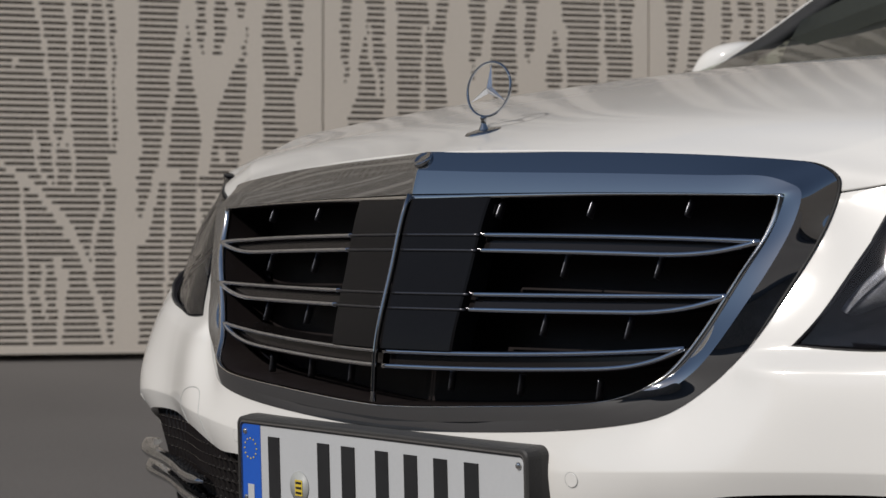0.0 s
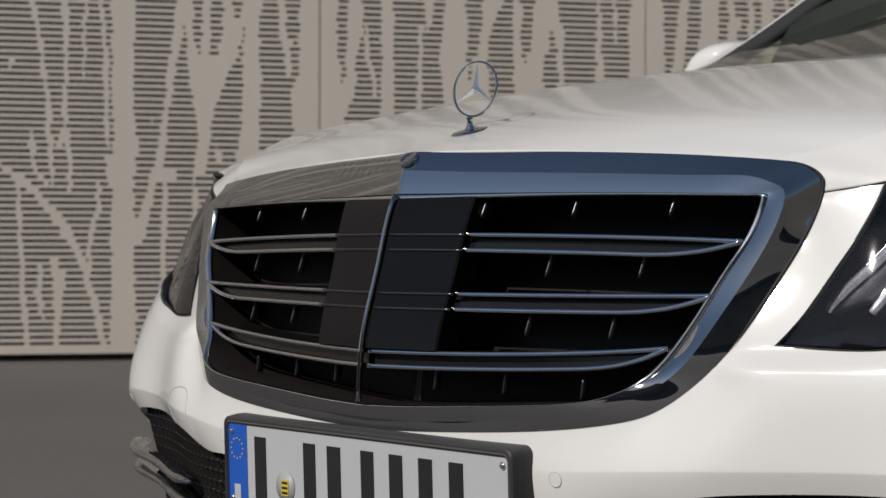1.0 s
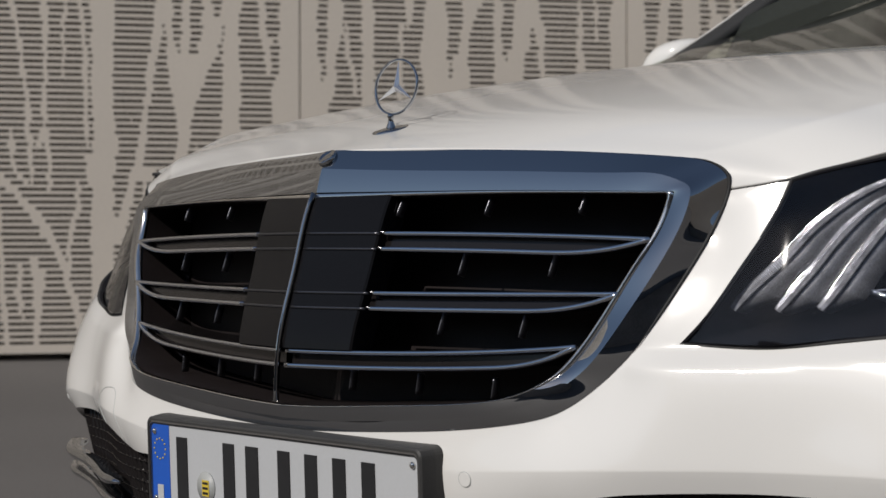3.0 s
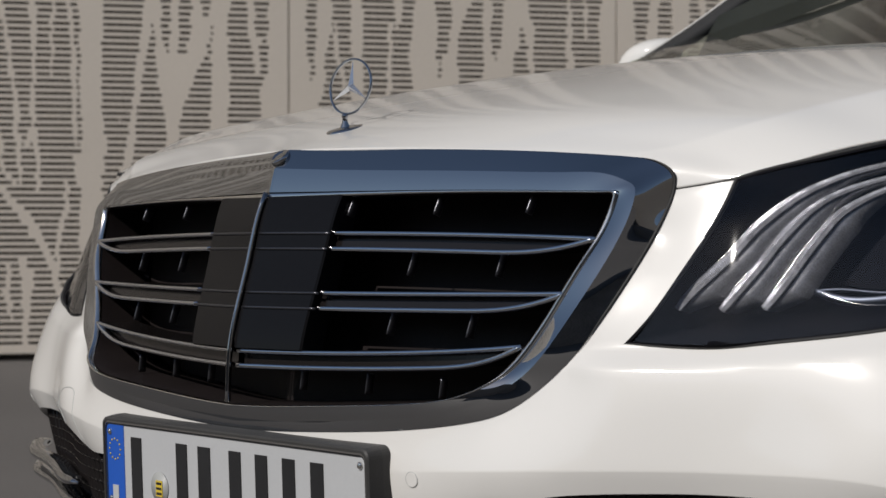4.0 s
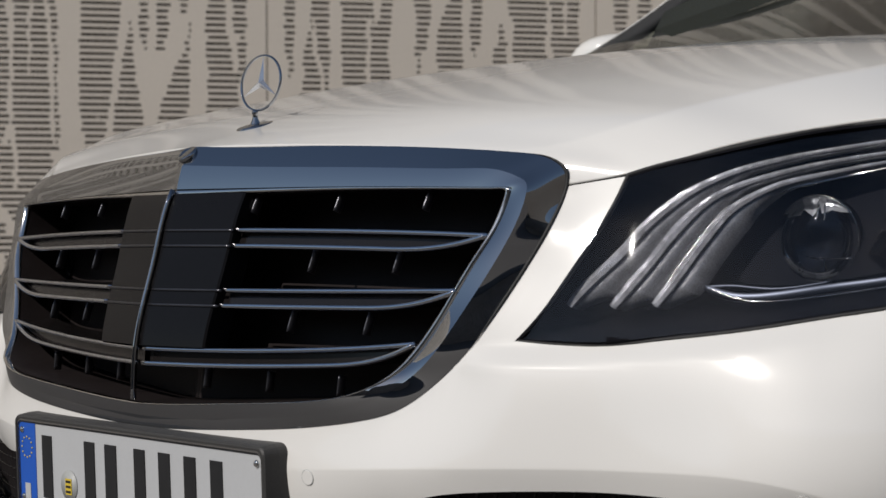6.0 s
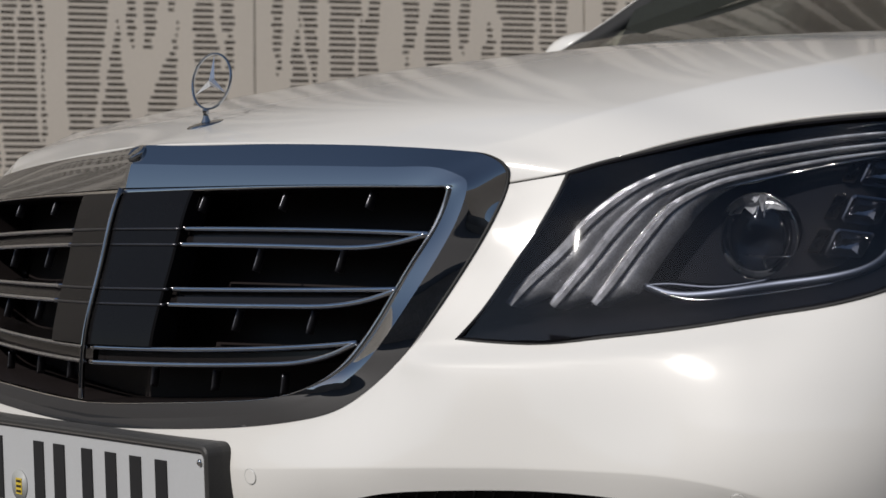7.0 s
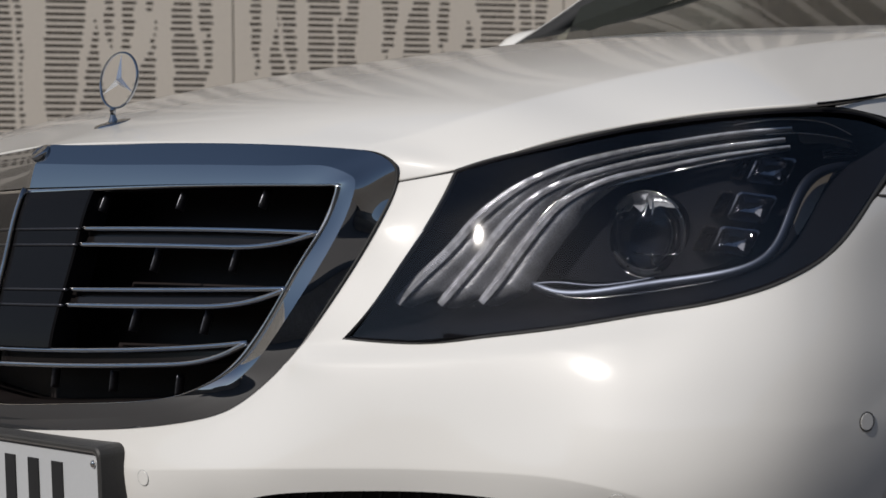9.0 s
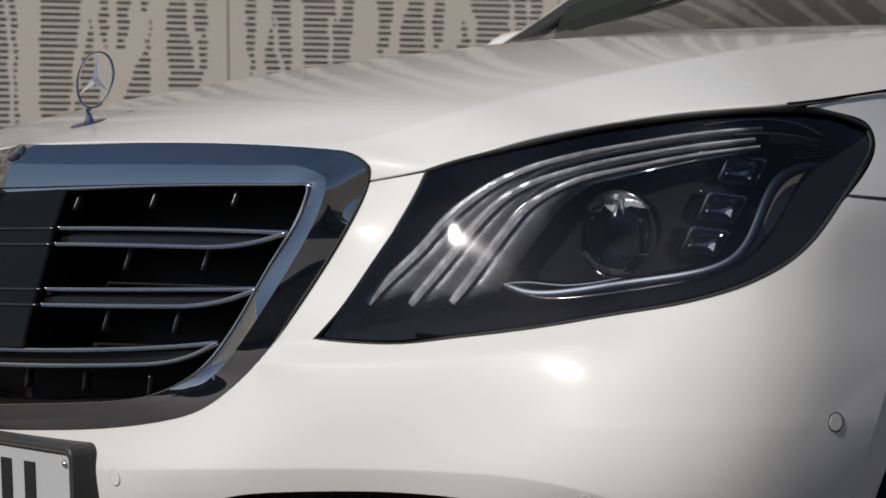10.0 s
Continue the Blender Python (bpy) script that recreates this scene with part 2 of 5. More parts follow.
def nose(s, z, out=0.0, body=1.0):
    """The body's skin s metres round from the centre line, at height z: a full bumper below, a leaner shape above."""
    s, z, e = np.asarray(s, float), np.asarray(z, float), 1e-4
    far = np.clip((abs(s) - 0.72) / 0.16, 0, 1)
    far = far * far * (3 - 2 * far)
    ledge = np.interp(abs(s), LEDGE_S, LEDGE_Z)
    k = ((ledge - z) + np.sqrt((ledge - z) ** 2 + 0.012**2)) / 0.32
    k = body * (1 - (1 - np.clip(k, 0, 1)) ** (2.0 - 0.7 * ease((abs(s) - 0.84) / 0.2)))

    def at(s):
        return (1 - k) * UPPER[0](s) + k * LOWER[0](s), (1 - k) * (UPPER[1](s) - 0.065) + k * LOWER[1](s)

    (x, y), (x0, y0), (x1, y1) = at(s), at(s - e), at(s + e)
    tuck = np.clip((abs(s) - 0.84) / 0.16, 0, 1)
    turn = tuck * tuck * (3 - 2 * tuck)
    step = (0.011 - 0.0045 * ease((abs(s) - 0.48) / 0.16)) * body * ease((ledge + 0.009 - z) / 0.026) * ease((1.0 - abs(s)) / 0.3)
    tuck = 0.5 * far * np.clip(0.555 - z, 0, 0.3) ** 1.5
    d = (out + step - tuck - LEAN_BACK(z) * (1 - 0.5 * turn)) / np.hypot(x1 - x0, y1 - y0)
    # the corner leans back towards the lamp's top and out towards the bumper's foot
    back = 0.022 * ease((abs(s) - 0.66) / 0.26) * ease((1.55 - abs(s)) / 0.35) * CORNER(np.clip(z, 0.40, 0.86))
    back = back - body * FLARE(np.clip(z, 0.40, 0.66)) * ease((abs(s) - 0.62) / 0.22) * ease((1.06 - abs(s)) / 0.22)
    return np.stack([x + (y1 - y0) * d - 0.657 * np.sign(s) * back, y - (x1 - x0) * d + 0.754 * back, z + 0 * s], -1)


def skin(name, outer, holes, step, mat, parent, label="", out=0.0, side=1, shape=None, exact=True, lines=()):
    """A piece of the skin inside an outline of (s, z), turned to the side given, with the skin's own normals."""
    v, f = patch(outer, holes, step, lines=lines)
    place = shape or (lambda s, z: nose(s, z, out))
    p = place(v[:, 0], v[:, 1])
    e = 1e-3
    n = np.cross(place(v[:, 0] + e, v[:, 1]) - p, place(v[:, 0], v[:, 1] + e) - p)
    n /= np.linalg.norm(n, axis=1)[:, None]
    if side < 0:
        p, n, f = p * (-1, 1, 1), n * (-1, 1, 1), f[:, ::-1]
    fn = np.cross(p[f[:, 1]] - p[f[:, 0]], p[f[:, 2]] - p[f[:, 0]])
    if (fn * n[f[:, 0]]).sum() < 0:
        f = f[:, ::-1]
    ob = mesh_ob(name, p, f, mat, parent, label)
    if exact:
        ob.data.normals_split_custom_set_from_vertices([tuple(map(float, q)) for q in n])
    return ob


# ---- setting: ground and the slotted wall ----
WALL_N, WALL_D = Vector((-0.898, 0.440, 0)).normalized(), 7.404
WALL_T = Vector((0.440, 0.898, 0)).normalized()


def wall_point(a, z, back=0.0):
    p = WALL_N * (WALL_D + back) + WALL_T * a
    return (p.x, p.y, z)


def ground_height(x, y):
    d = WALL_D - (WALL_N.x * x + WALL_N.y * y)
    k = np.clip((5.2 - d) / 5.0, 0, 1)
    return 0.153 * k * k * (3 - 2 * k)


def build_ground():
    g = np.r_[-2000, -400, -100, -40, np.linspace(-20, 20, 81), 40, 100, 400, 2000]
    gx, gy = np.meshgrid(g, g, indexing="ij")
    z = ground_height(gx, gy)
    v = np.stack([gx.ravel(), gy.ravel(), z.ravel()], 1)
    return tagged(mesh_ob("ground", v, grid_faces(len(g), len(g)), M_GROUND), "dark grey-brown asphalt yard rising gently to the wall", "ground", kind="structure")


build_ground()
ROW, SLOT, ROW0 = 0.0314, 0.0146, 0.233
# light trunks and twigs that stay uncut: lines of (along, height, width)
TREE_A = [
    [(0.36, 1.94, 0.122), (0.36, 1.66, 0.111), (0.36, 1.38, 0.100), (0.37, 1.24, 0.122), (0.36, 1.01, 0.105), (0.36, 0.82, 0.111), (0.36, 0.54, 0.116), (0.36, 0.18, 0.127)],
    [(0.66, 1.95, 0.067), (0.63, 1.80, 0.051), (0.61, 1.66, 0.039), (0.59, 1.52, 0.036), (0.57, 1.38, 0.031), (0.56, 1.24, 0.042), (0.53, 1.10, 0.045), (0.50, 1.02, 0.042), (0.47, 0.90, 0.050), (0.42, 0.75, 0.072)],
    [(0.56, 1.10, 0.022), (0.57, 0.96, 0.025), (0.56, 0.76, 0.025), (0.56, 0.54, 0.022), (0.54, 0.34, 0.022)],
    [(0.69, 1.95, 0.028), (0.69, 1.78, 0.039), (0.70, 1.67, 0.045), (0.72, 1.53, 0.051)],
    [(0.77, 1.95, 0.034), (0.77, 1.78, 0.040), (0.76, 1.61, 0.062)],
]
TREE_B = [
    [(0.77, 1.64, 0.147), (0.77, 1.53, 0.164), (0.76, 1.38, 0.085), (0.76, 1.24, 0.068), (0.74, 1.10, 0.051), (0.72, 1.02, 0.028), (0.72, 0.74, 0.017)],
    [(0.88, 1.95, 0.040), (0.88, 1.87, 0.051), (0.90, 1.81, 0.097), (0.88, 1.70, 0.097), (0.85, 1.58, 0.057), (0.82, 1.47, 0.045)],
    [(1.00, 1.96, 0.103), (1.00, 1.79, 0.080), (1.00, 1.62, 0.092), (1.00, 1.45, 0.092), (0.99, 1.30, 0.097), (0.98, 1.13, 0.126)],
    [(1.15, 1.96, 0.040), (1.16, 1.79, 0.035), (1.18, 1.68, 0.029), (1.19, 1.58, 0.035)],
]
TREE_C = [
    [(1.34, 1.97, 0.198), (1.34, 1.80, 0.198), (1.35, 1.60, 0.210), (1.33, 1.51, 0.256), (1.34, 1.40, 0.268), (1.36, 1.22, 0.286)],
    [(1.53, 1.98, 0.077), (1.53, 1.80, 0.077), (1.51, 1.69, 0.053), (1.51, 1.57, 0.059), (1.48, 1.49, 0.082), (1.46, 1.38, 0.041)],
    [(1.59, 1.83, 0.015), (1.59, 1.72, 0.024), (1.61, 1.63, 0.021), (1.63, 1.56, 0.021), (1.64, 1.49, 0.012)],
    [(1.70, 1.98, 0.065), (1.70, 1.69, 0.065), (1.70, 1.37, 0.065)],
]
TREE_D = [
    [(1.88, 1.83, 0.018), (1.87, 1.70, 0.024), (1.87, 1.55, 0.024), (1.87, 1.38, 0.030)],
    [(1.92, 1.99, 0.054), (1.92, 1.90, 0.036), (1.91, 1.83, 0.018)],
    [(2.06, 1.99, 0.109), (2.06, 1.85, 0.127), (2.05, 1.70, 0.145), (2.06, 1.56, 0.139), (2.07, 1.38, 0.121)],
    [(2.26, 2.00, 0.110), (2.24, 1.91, 0.073), (2.22, 1.82, 0.043), (2.21, 1.74, 0.049), (2.20, 1.62, 0.061), (2.17, 1.52, 0.140)],
    [(2.39, 2.01, 0.025), (2.39, 1.83, 0.037), (2.40, 1.68, 0.055), (2.44, 1.58, 0.123), (2.44, 1.45, 0.142)],
]
TREE_E = [
    [(2.52, 2.01, 0.068), (2.52, 1.89, 0.081), (2.52, 1.77, 0.093), (2.49, 1.68, 0.093)],
    [(2.56, 2.01, 0.124), (2.57, 1.91, 0.093), (2.62, 1.84, 0.050), (2.63, 1.72, 0.031), (2.64, 1.54, 0.031)],
    [(2.84, 2.02, 0.019), (2.85, 1.87, 0.025), (2.84, 1.78, 0.025), (2.85, 1.69, 0.044), (2.85, 1.55, 0.044)],
    [(2.93, 2.03, 0.016), (2.94, 1.82, 0.013)],
    [(3.11, 2.03, 0.179), (3.11, 1.85, 0.198), (3.12, 1.61, 0.204)],
    [(3.32, 2.04, 0.052), (3.31, 1.86, 0.058), (3.30, 1.74, 0.064), (3.28, 1.62, 0.058)],
]
TREE_F = [
    [(3.47, 2.04, 0.097), (3.47, 1.86, 0.110), (3.46, 1.68, 0.117)],
    [(3.59, 2.05, 0.033), (3.60, 1.90, 0.039), (3.60, 1.81, 0.052)],
    [(3.71, 2.05, 0.030), (3.71, 1.87, 0.030)],
    [(3.80, 2.06, 0.066), (3.81, 1.87, 0.066)],
    [(3.92, 2.06, 0.020), (3.92, 1.94, 0.020)],
    [(3.99, 2.06, 0.047), (4.00, 1.94, 0.047)],
]
TREE_G = [
    [(-0.08, 1.92, 0.027), (-0.06, 1.81, 0.027), (-0.04, 1.70, 0.022), (-0.03, 1.59, 0.022), (-0.01, 1.48, 0.022), (0.00, 1.37, 0.024), (0.00, 1.26, 0.027), (0.01, 1.18, 0.022), (0.02, 1.02, 0.016)],
    [(0.07, 1.93, 0.038), (0.08, 1.79, 0.033), (0.08, 1.65, 0.022), (0.08, 1.51, 0.019), (0.08, 1.43, 0.022), (0.07, 1.32, 0.038), (0.05, 1.20, 0.027)],
    [(0.18, 1.93, 0.022), (0.17, 1.76, 0.016), (0.17, 1.57, 0.011)],
    [(0.25, 1.93, 0.022), (0.26, 1.76, 0.022), (0.27, 1.63, 0.025), (0.28, 1.49, 0.025), (0.28, 1.35, 0.022), (0.29, 1.22, 0.011)],
    [(0.08, 1.27, 0.027), (0.10, 1.12, 0.016), (0.10, 0.98, 0.022)],
]
TREE_H = [
    [(-0.27, 1.13, 0.021), (-0.14, 1.05, 0.027), (-0.08, 1.00, 0.032), (-0.02, 0.93, 0.038), (0.04, 0.86, 0.044), (0.08, 0.79, 0.044), (0.13, 0.71, 0.038), (0.17, 0.62, 0.038), (0.19, 0.54, 0.033), (0.22, 0.43, 0.033), (0.25, 0.32, 0.033), (0.27, 0.19, 0.028)],
    [(-0.15, 1.01, 0.022), (-0.14, 0.82, 0.022), (-0.13, 0.68, 0.024), (-0.12, 0.54, 0.024), (-0.12, 0.43, 0.027), (-0.11, 0.32, 0.027), (-0.10, 0.19, 0.022)],
    [(0.02, 0.64, 0.038), (0.05, 0.54, 0.054), (0.04, 0.43, 0.044), (0.04, 0.32, 0.027), (0.04, 0.19, 0.027)],
    [(-0.04, 0.61, 0.024), (-0.05, 0.48, 0.027), (-0.03, 0.36, 0.016)],
]
TREE_I = [
    [(0.24, 1.03, 0.017), (0.24, 0.90, 0.027), (0.21, 0.82, 0.027), (0.20, 0.73, 0.022), (0.20, 0.61, 0.027)],
    [(-0.09, 1.29, 0.016), (-0.08, 1.20, 0.024), (-0.07, 1.09, 0.022), (-0.00, 1.01, 0.016)],
    [(0.29, 1.15, 0.028), (0.30, 1.01, 0.033)],
    [(0.40, 0.54, 0.011), (0.43, 0.37, 0.014)],
    [(-0.36, 1.91, 0.024), (-0.34, 1.58, 0.019), (-0.31, 1.25, 0.024), (-0.30, 0.76, 0.021), (-0.31, 0.20, 0.027)],
    [(-0.50, 1.91, 0.042), (-0.49, 1.36, 0.032), (-0.46, 0.76, 0.037), (-0.47, 0.20, 0.048)],
]
STEMS = TREE_A + TREE_B + TREE_C + TREE_D + TREE_E + TREE_F + TREE_G + TREE_H + TREE_I
WALL_TOP, SLOT_TOP, WALL_FOOT = 8.4, 8.3, 0.189


def grown_stems():
    """Stems for the stretches of wall past the drawn ones: upwards, downwards and to both sides."""
    rng, out = random.Random(5), []
    for line in STEMS:
        (a0, z0, w0), (a1, z1, w1) = line[0], line[1]
        if z0 > 1.85 and w0 > 0.03:
            lean = max(-0.3, min(0.3, (a0 - a1) / (z0 - z1 + 1e-6)))
            out.append([(a0, z0, w0), (a0 + lean * 0.4, z0 + 0.9, w0 * 0.95), (a0 + lean * 0.3, z0 + 2.0, w0 * 0.9), (a0 + lean * 0.5, z0 + 4.4, w0 * 0.8), (a0 - lean * 0.6, z0 + 8.0, w0 * 0.8)])
        a, z, w = line[-1]
        if z > 1.15 and w > 0.04 and a > 0.9:
            out.append([(a, z, w), (a + rng.uniform(-0.1, 0.1), z - 0.6, w * 1.1), (a + rng.uniform(-0.1, 0.1), 0.1, w * 1.2)])
    for a0, a1 in ((-6.5, -0.55), (4.1, 14.0), (-13.0, -6.5)):
        a = a0
        while a < a1:
            w, lean = rng.choice((0.02, 0.03, 0.05, 0.09)), rng.uniform(-0.25, 0.25)
            out.append([(a + lean * k / 4 + rng.uniform(-0.04, 0.04), 0.1 + k * 1.65, w * rng.uniform(0.7, 1.2)) for k in range(7)])
            if rng.random() < 0.6:
                z = rng.uniform(0.5, 1.6)
                out.append([(a, z, 0.03), (a + rng.uniform(-0.4, 0.4), z + 0.8, 0.02)])
            a += rng.uniform(0.14, 0.36)
    return out


def uncut(a, z, stems):
    """Where along a row at height z the sheet stays whole."""
    r = np.zeros(a.shape, bool)
    for line in stems:
        for (a0, z0, w0), (a1, z1, w1) in zip(line, line[1:]):
            if min(z0, z1) - 0.016 <= z <= max(z0, z1) + 0.016 and abs(z1 - z0) > 1e-6:
                k = min(1, max(0, (z - z0) / (z1 - z0)))
                r |= abs(a - a0 - k * (a1 - a0)) < (w0 + k * (w1 - w0)) / 2 * math.hypot(1, min(1.5, (a1 - a0) / (z1 - z0)))
    return r


def slotted_panel(parent, a0, a1, stems, rng):
    """A sheet with horizontal slots cut through it, 6 mm thick."""
    a0, a1, v, f, fine = a0 + 0.004, a1 - 0.004, [], [], 0.006
    near = [s for s in stems if min(p[0] - p[2] for p in s) < a1 and max(p[0] + p[2] for p in s) > a0]

    def quad(p, q, r, s):
        n = len(v)
        v.extend((p, q, r, s))
        f.append((n, n + 1, n + 2, n + 3))

    def front(b0, b1, z0, z1):
        quad(wall_point(b0, z0), wall_point(b1, z0), wall_point(b1, z1), wall_point(b0, z1))

    z, k = WALL_FOOT, 0
    while ROW0 + k * ROW + SLOT < SLOT_TOP:
        s0 = ROW0 + k * ROW
        s1 = s0 + SLOT
        front(a0, a1, z, s0)
        line = np.arange(a0 + 0.045, a1 - 0.045, fine if s0 < 2.3 else 2 * fine)
        jit = np.interp(line, np.arange(a0, a1 + 0.1, 0.03), [rng.uniform(-0.018, 0.018) for _ in np.arange(a0, a1 + 0.1, 0.03)])
        cut = ~uncut(line + jit * 0.5, s0 + SLOT / 2, near)
        speck = np.array([noise.noise((x * 9, s0 * 6, 3.0)) for x in line])
        cut &= speck > -0.58
        cut |= (speck > 0.66)
        runs, start = [], None
        for i, c in enumerate(list(cut) + [False]):
            if c and start is None:
                start = i
            elif not c and start is not None:
                if i - start >= 2:
                    runs.append((line[start], line[min(i, len(line) - 1)]))
                start = None
        b = a0
        for c0, c1 in runs:
            front(b, c0, s0, s1)
            b = c1
            e = 0.003
            quad(wall_point(c0, s0), wall_point(c1, s0), wall_point(c1, s0, 0.008), wall_point(c0, s0, 0.008))
            quad(wall_point(c0, s1, 0.008), wall_point(c1, s1, 0.008), wall_point(c1, s1), wall_point(c0, s1))
            quad(wall_point(c0, s0), wall_point(c0, s0, 0.008), wall_point(c0, s1, 0.008), wall_point(c0, s1))
            quad(wall_point(c1, s1), wall_point(c1, s1, 0.008), wall_point(c1, s0, 0.008), wall_point(c1, s0))
        front(b, a1, s0, s1)
        z, k = s1, k + 1
    front(a0, a1, z, WALL_TOP)
    for b, c in ((a0, a0), (a1, a1)):
        quad(wall_point(b, WALL_FOOT), wall_point(b, WALL_FOOT, 0.03), wall_point(b, WALL_TOP, 0.03), wall_point(b, WALL_TOP))
    for zz in (WALL_FOOT, WALL_TOP):
        quad(wall_point(a0, zz), wall_point(a1, zz), wall_point(a1, zz, 0.03), wall_point(a0, zz, 0.03))
    return mesh_ob("panel", v, f, M_WALL, parent, smooth=False)


def box_mesh(corners, faces=((0, 1, 2, 3), (7, 6, 5, 4), (0, 4, 5, 1), (1, 5, 6, 2), (2, 6, 7, 3), (3, 7, 4, 0))):
    bm = bmesh.new()
    vs = [bm.verts.new(c) for c in corners]
    for q in faces:
        bm.faces.new([vs[i] for i in q])
    return bm


def slab(a0, a1, z0, z1, b0, b1):
    return box_mesh([wall_point(a, z, b) for b in (b0, b1) for a, z in ((a0, z0), (a1, z0), (a1, z1), (a0, z1))])


def build_wall():
    wall = tagged(new("wall_north"), "beige sheet-metal wall of panels slotted with a tree pattern", "wall", kind="structure")
    stems, rng, a = STEMS + grown_stems(), random.Random(11), -0.407 - 1.757 * 3
    while a < 13:
        slotted_panel(wall, a, a + 1.757, stems, rng)
        a += 1.757
    for k in (4, 5, 6, 7):
        slotted_panel(wall, -0.407 - 1.757 * k, -0.407 - 1.757 * (k - 1), stems, rng)
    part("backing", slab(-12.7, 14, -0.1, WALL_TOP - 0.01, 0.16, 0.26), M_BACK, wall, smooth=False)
    return wall


build_wall()

# ---- the car ----
car = thing("car", "white luxury saloon parked on the asphalt yard", "car")

HEADLAMP = [(0.537, 0.622), (0.596, 0.620), (0.64, 0.621), (0.684, 0.626), (0.744, 0.633), (0.8, 0.641), (0.856, 0.650), (0.909, 0.658), (0.964, 0.671), (0.992, 0.681),
            (1.024, 0.695), (1.06, 0.719), (1.10, 0.755), (1.133, 0.784), (1.148, 0.805), (1.145, 0.820), (1.116, 0.829), (1.08, 0.834), (1.041, 0.835), (0.976, 0.833),
            (0.913, 0.830), (0.847, 0.825), (0.784, 0.815), (0.72, 0.803), (0.66, 0.791), (0.632, 0.783), (0.624, 0.760), (0.608, 0.728), (0.584, 0.687), (0.56, 0.649)]
LAMP_LOW = smooth_line(HEADLAMP[:16], 60)
LAMP_TOP = smooth_line(HEADLAMP[15:26], 40)
LAMP_IN = smooth_line(HEADLAMP[25:] + HEADLAMP[:1], 24)
LAMP = np.concatenate([LAMP_LOW[:-1], LAMP_TOP[:-1], LAMP_IN[:-1]])


def arch(n, r=0.42, a0=0.0, a1=180.0):
    return [(1.504 + r * math.cos(radians(a)), 0.37 + r * math.sin(radians(a))) for a in np.linspace(a0, a1, n)]


# grille surround: outer edge, ridge and inner edge, from the top middle round to the bottom middle
RIM_OUT = [(0, 0.030, 0.830), (0.14, 0.051, 0.826), (0.30, 0.073, 0.820), (0.42, 0.090, 0.8125), (0.487, 0.102, 0.8065), (0.513, 0.1115, 0.800), (0.5255, 0.1175, 0.788), (0.5255, 0.1165, 0.769), (0.524, 0.099, 0.738), (0.5105, 0.080, 0.698),
           (0.489, 0.052, 0.645), (0.4645, 0.033, 0.604), (0.437, 0.0185, 0.5755), (0.406, 0.003, 0.5525), (0.367, -0.0145, 0.5395), (0.299, -0.031, 0.529), (0.197, -0.0425, 0.520), (0.066, -0.0445, 0.512), (0, -0.0445, 0.510)]
RIM_RIDGE = [(0, 0.0112, 0.808), (0.13, 0.0292, 0.8025), (0.30, 0.0527, 0.797), (0.42, 0.0687, 0.7925), (0.47, 0.076, 0.790), (0.497, 0.080, 0.782), (0.508, 0.080, 0.776), (0.5115, 0.0765, 0.765), (0.506, 0.069, 0.738), (0.489, 0.0525, 0.695),
             (0.4655, 0.0345, 0.650), (0.4415, 0.0165, 0.608), (0.418, 0.008, 0.585), (0.393, -0.006, 0.567), (0.355, -0.022, 0.551), (0.288, -0.036, 0.540), (0.19, -0.0435, 0.531), (0.06, -0.0455, 0.522), (0, -0.0455, 0.519)]
RIM_IN = [(0, 0.0045, 0.780), (0.13, 0.0235, 0.779), (0.30, 0.0475, 0.777), (0.42, 0.064, 0.774), (0.455, 0.0695, 0.773), (0.480, 0.0735, 0.7725), (0.4905, 0.0755, 0.7715), (0.4905, 0.0745, 0.763), (0.4845, 0.065, 0.735), (0.468, 0.0485, 0.697),
          (0.4425, 0.034, 0.650), (0.4195, 0.0185, 0.610), (0.403, 0.0055, 0.589), (0.380, -0.012, 0.5735), (0.348, -0.0255, 0.562), (0.288, -0.0385, 0.554), (0.18, -0.0465, 0.546), (0.06, -0.0490, 0.538), (0, -0.0495, 0.536)]
PROW = Spl([0.45, 0.52, 0.56, 0.606, 0.70, 0.774, 0.82, 0.87], [-0.052, -0.051, -0.0495, -0.046, -0.021, 0.0015, 0.03, 0.07])


def prow(x, z, back=0.0):
    """The grille's face: a shallow V that leans back towards the top."""
    x, z = np.asarray(x, float), np.asarray(z, float)
    return np.stack([x, PROW(z) + 0.15 * abs(x) + back, z], -1)


def s_of_x(x, z):
    """The way round the nose at which the skin has that x."""
    s = np.linspace(0, 1.2, 1201)
    out = []
    for a, b in zip(np.atleast_1d(x), np.atleast_1d(z)):
        out.append(np.interp(a, nose(s, np.full_like(s, b))[:, 0], s))
    return np.array(out)


MOUTH = smooth_line([(0.28, 0.449), (0.36, 0.452), (0.415, 0.459), (0.46, 0.470), (0.514, 0.477), (0.60, 0.482), (0.668, 0.483), (0.74, 0.480), (0.80, 0.472), (0.85, 0.456), (0.872, 0.435), (0.872, 0.40), (0.83, 0.34), (0.7, 0.31), (0.5, 0.30), (0.36, 0.30), (0.29, 0.31), (0.262, 0.36), (0.262, 0.42)], 120, True)
CREASE = Spl([0, 0.256, 0.461, 0.624, 0.694, 0.756, 0.794, 0.823, 0.86, 0.90, 1.0], [0.478, 0.484, 0.498, 0.505, 0.5065, 0.5065, 0.503, 0.498, 0.488, 0.470, 0.40])


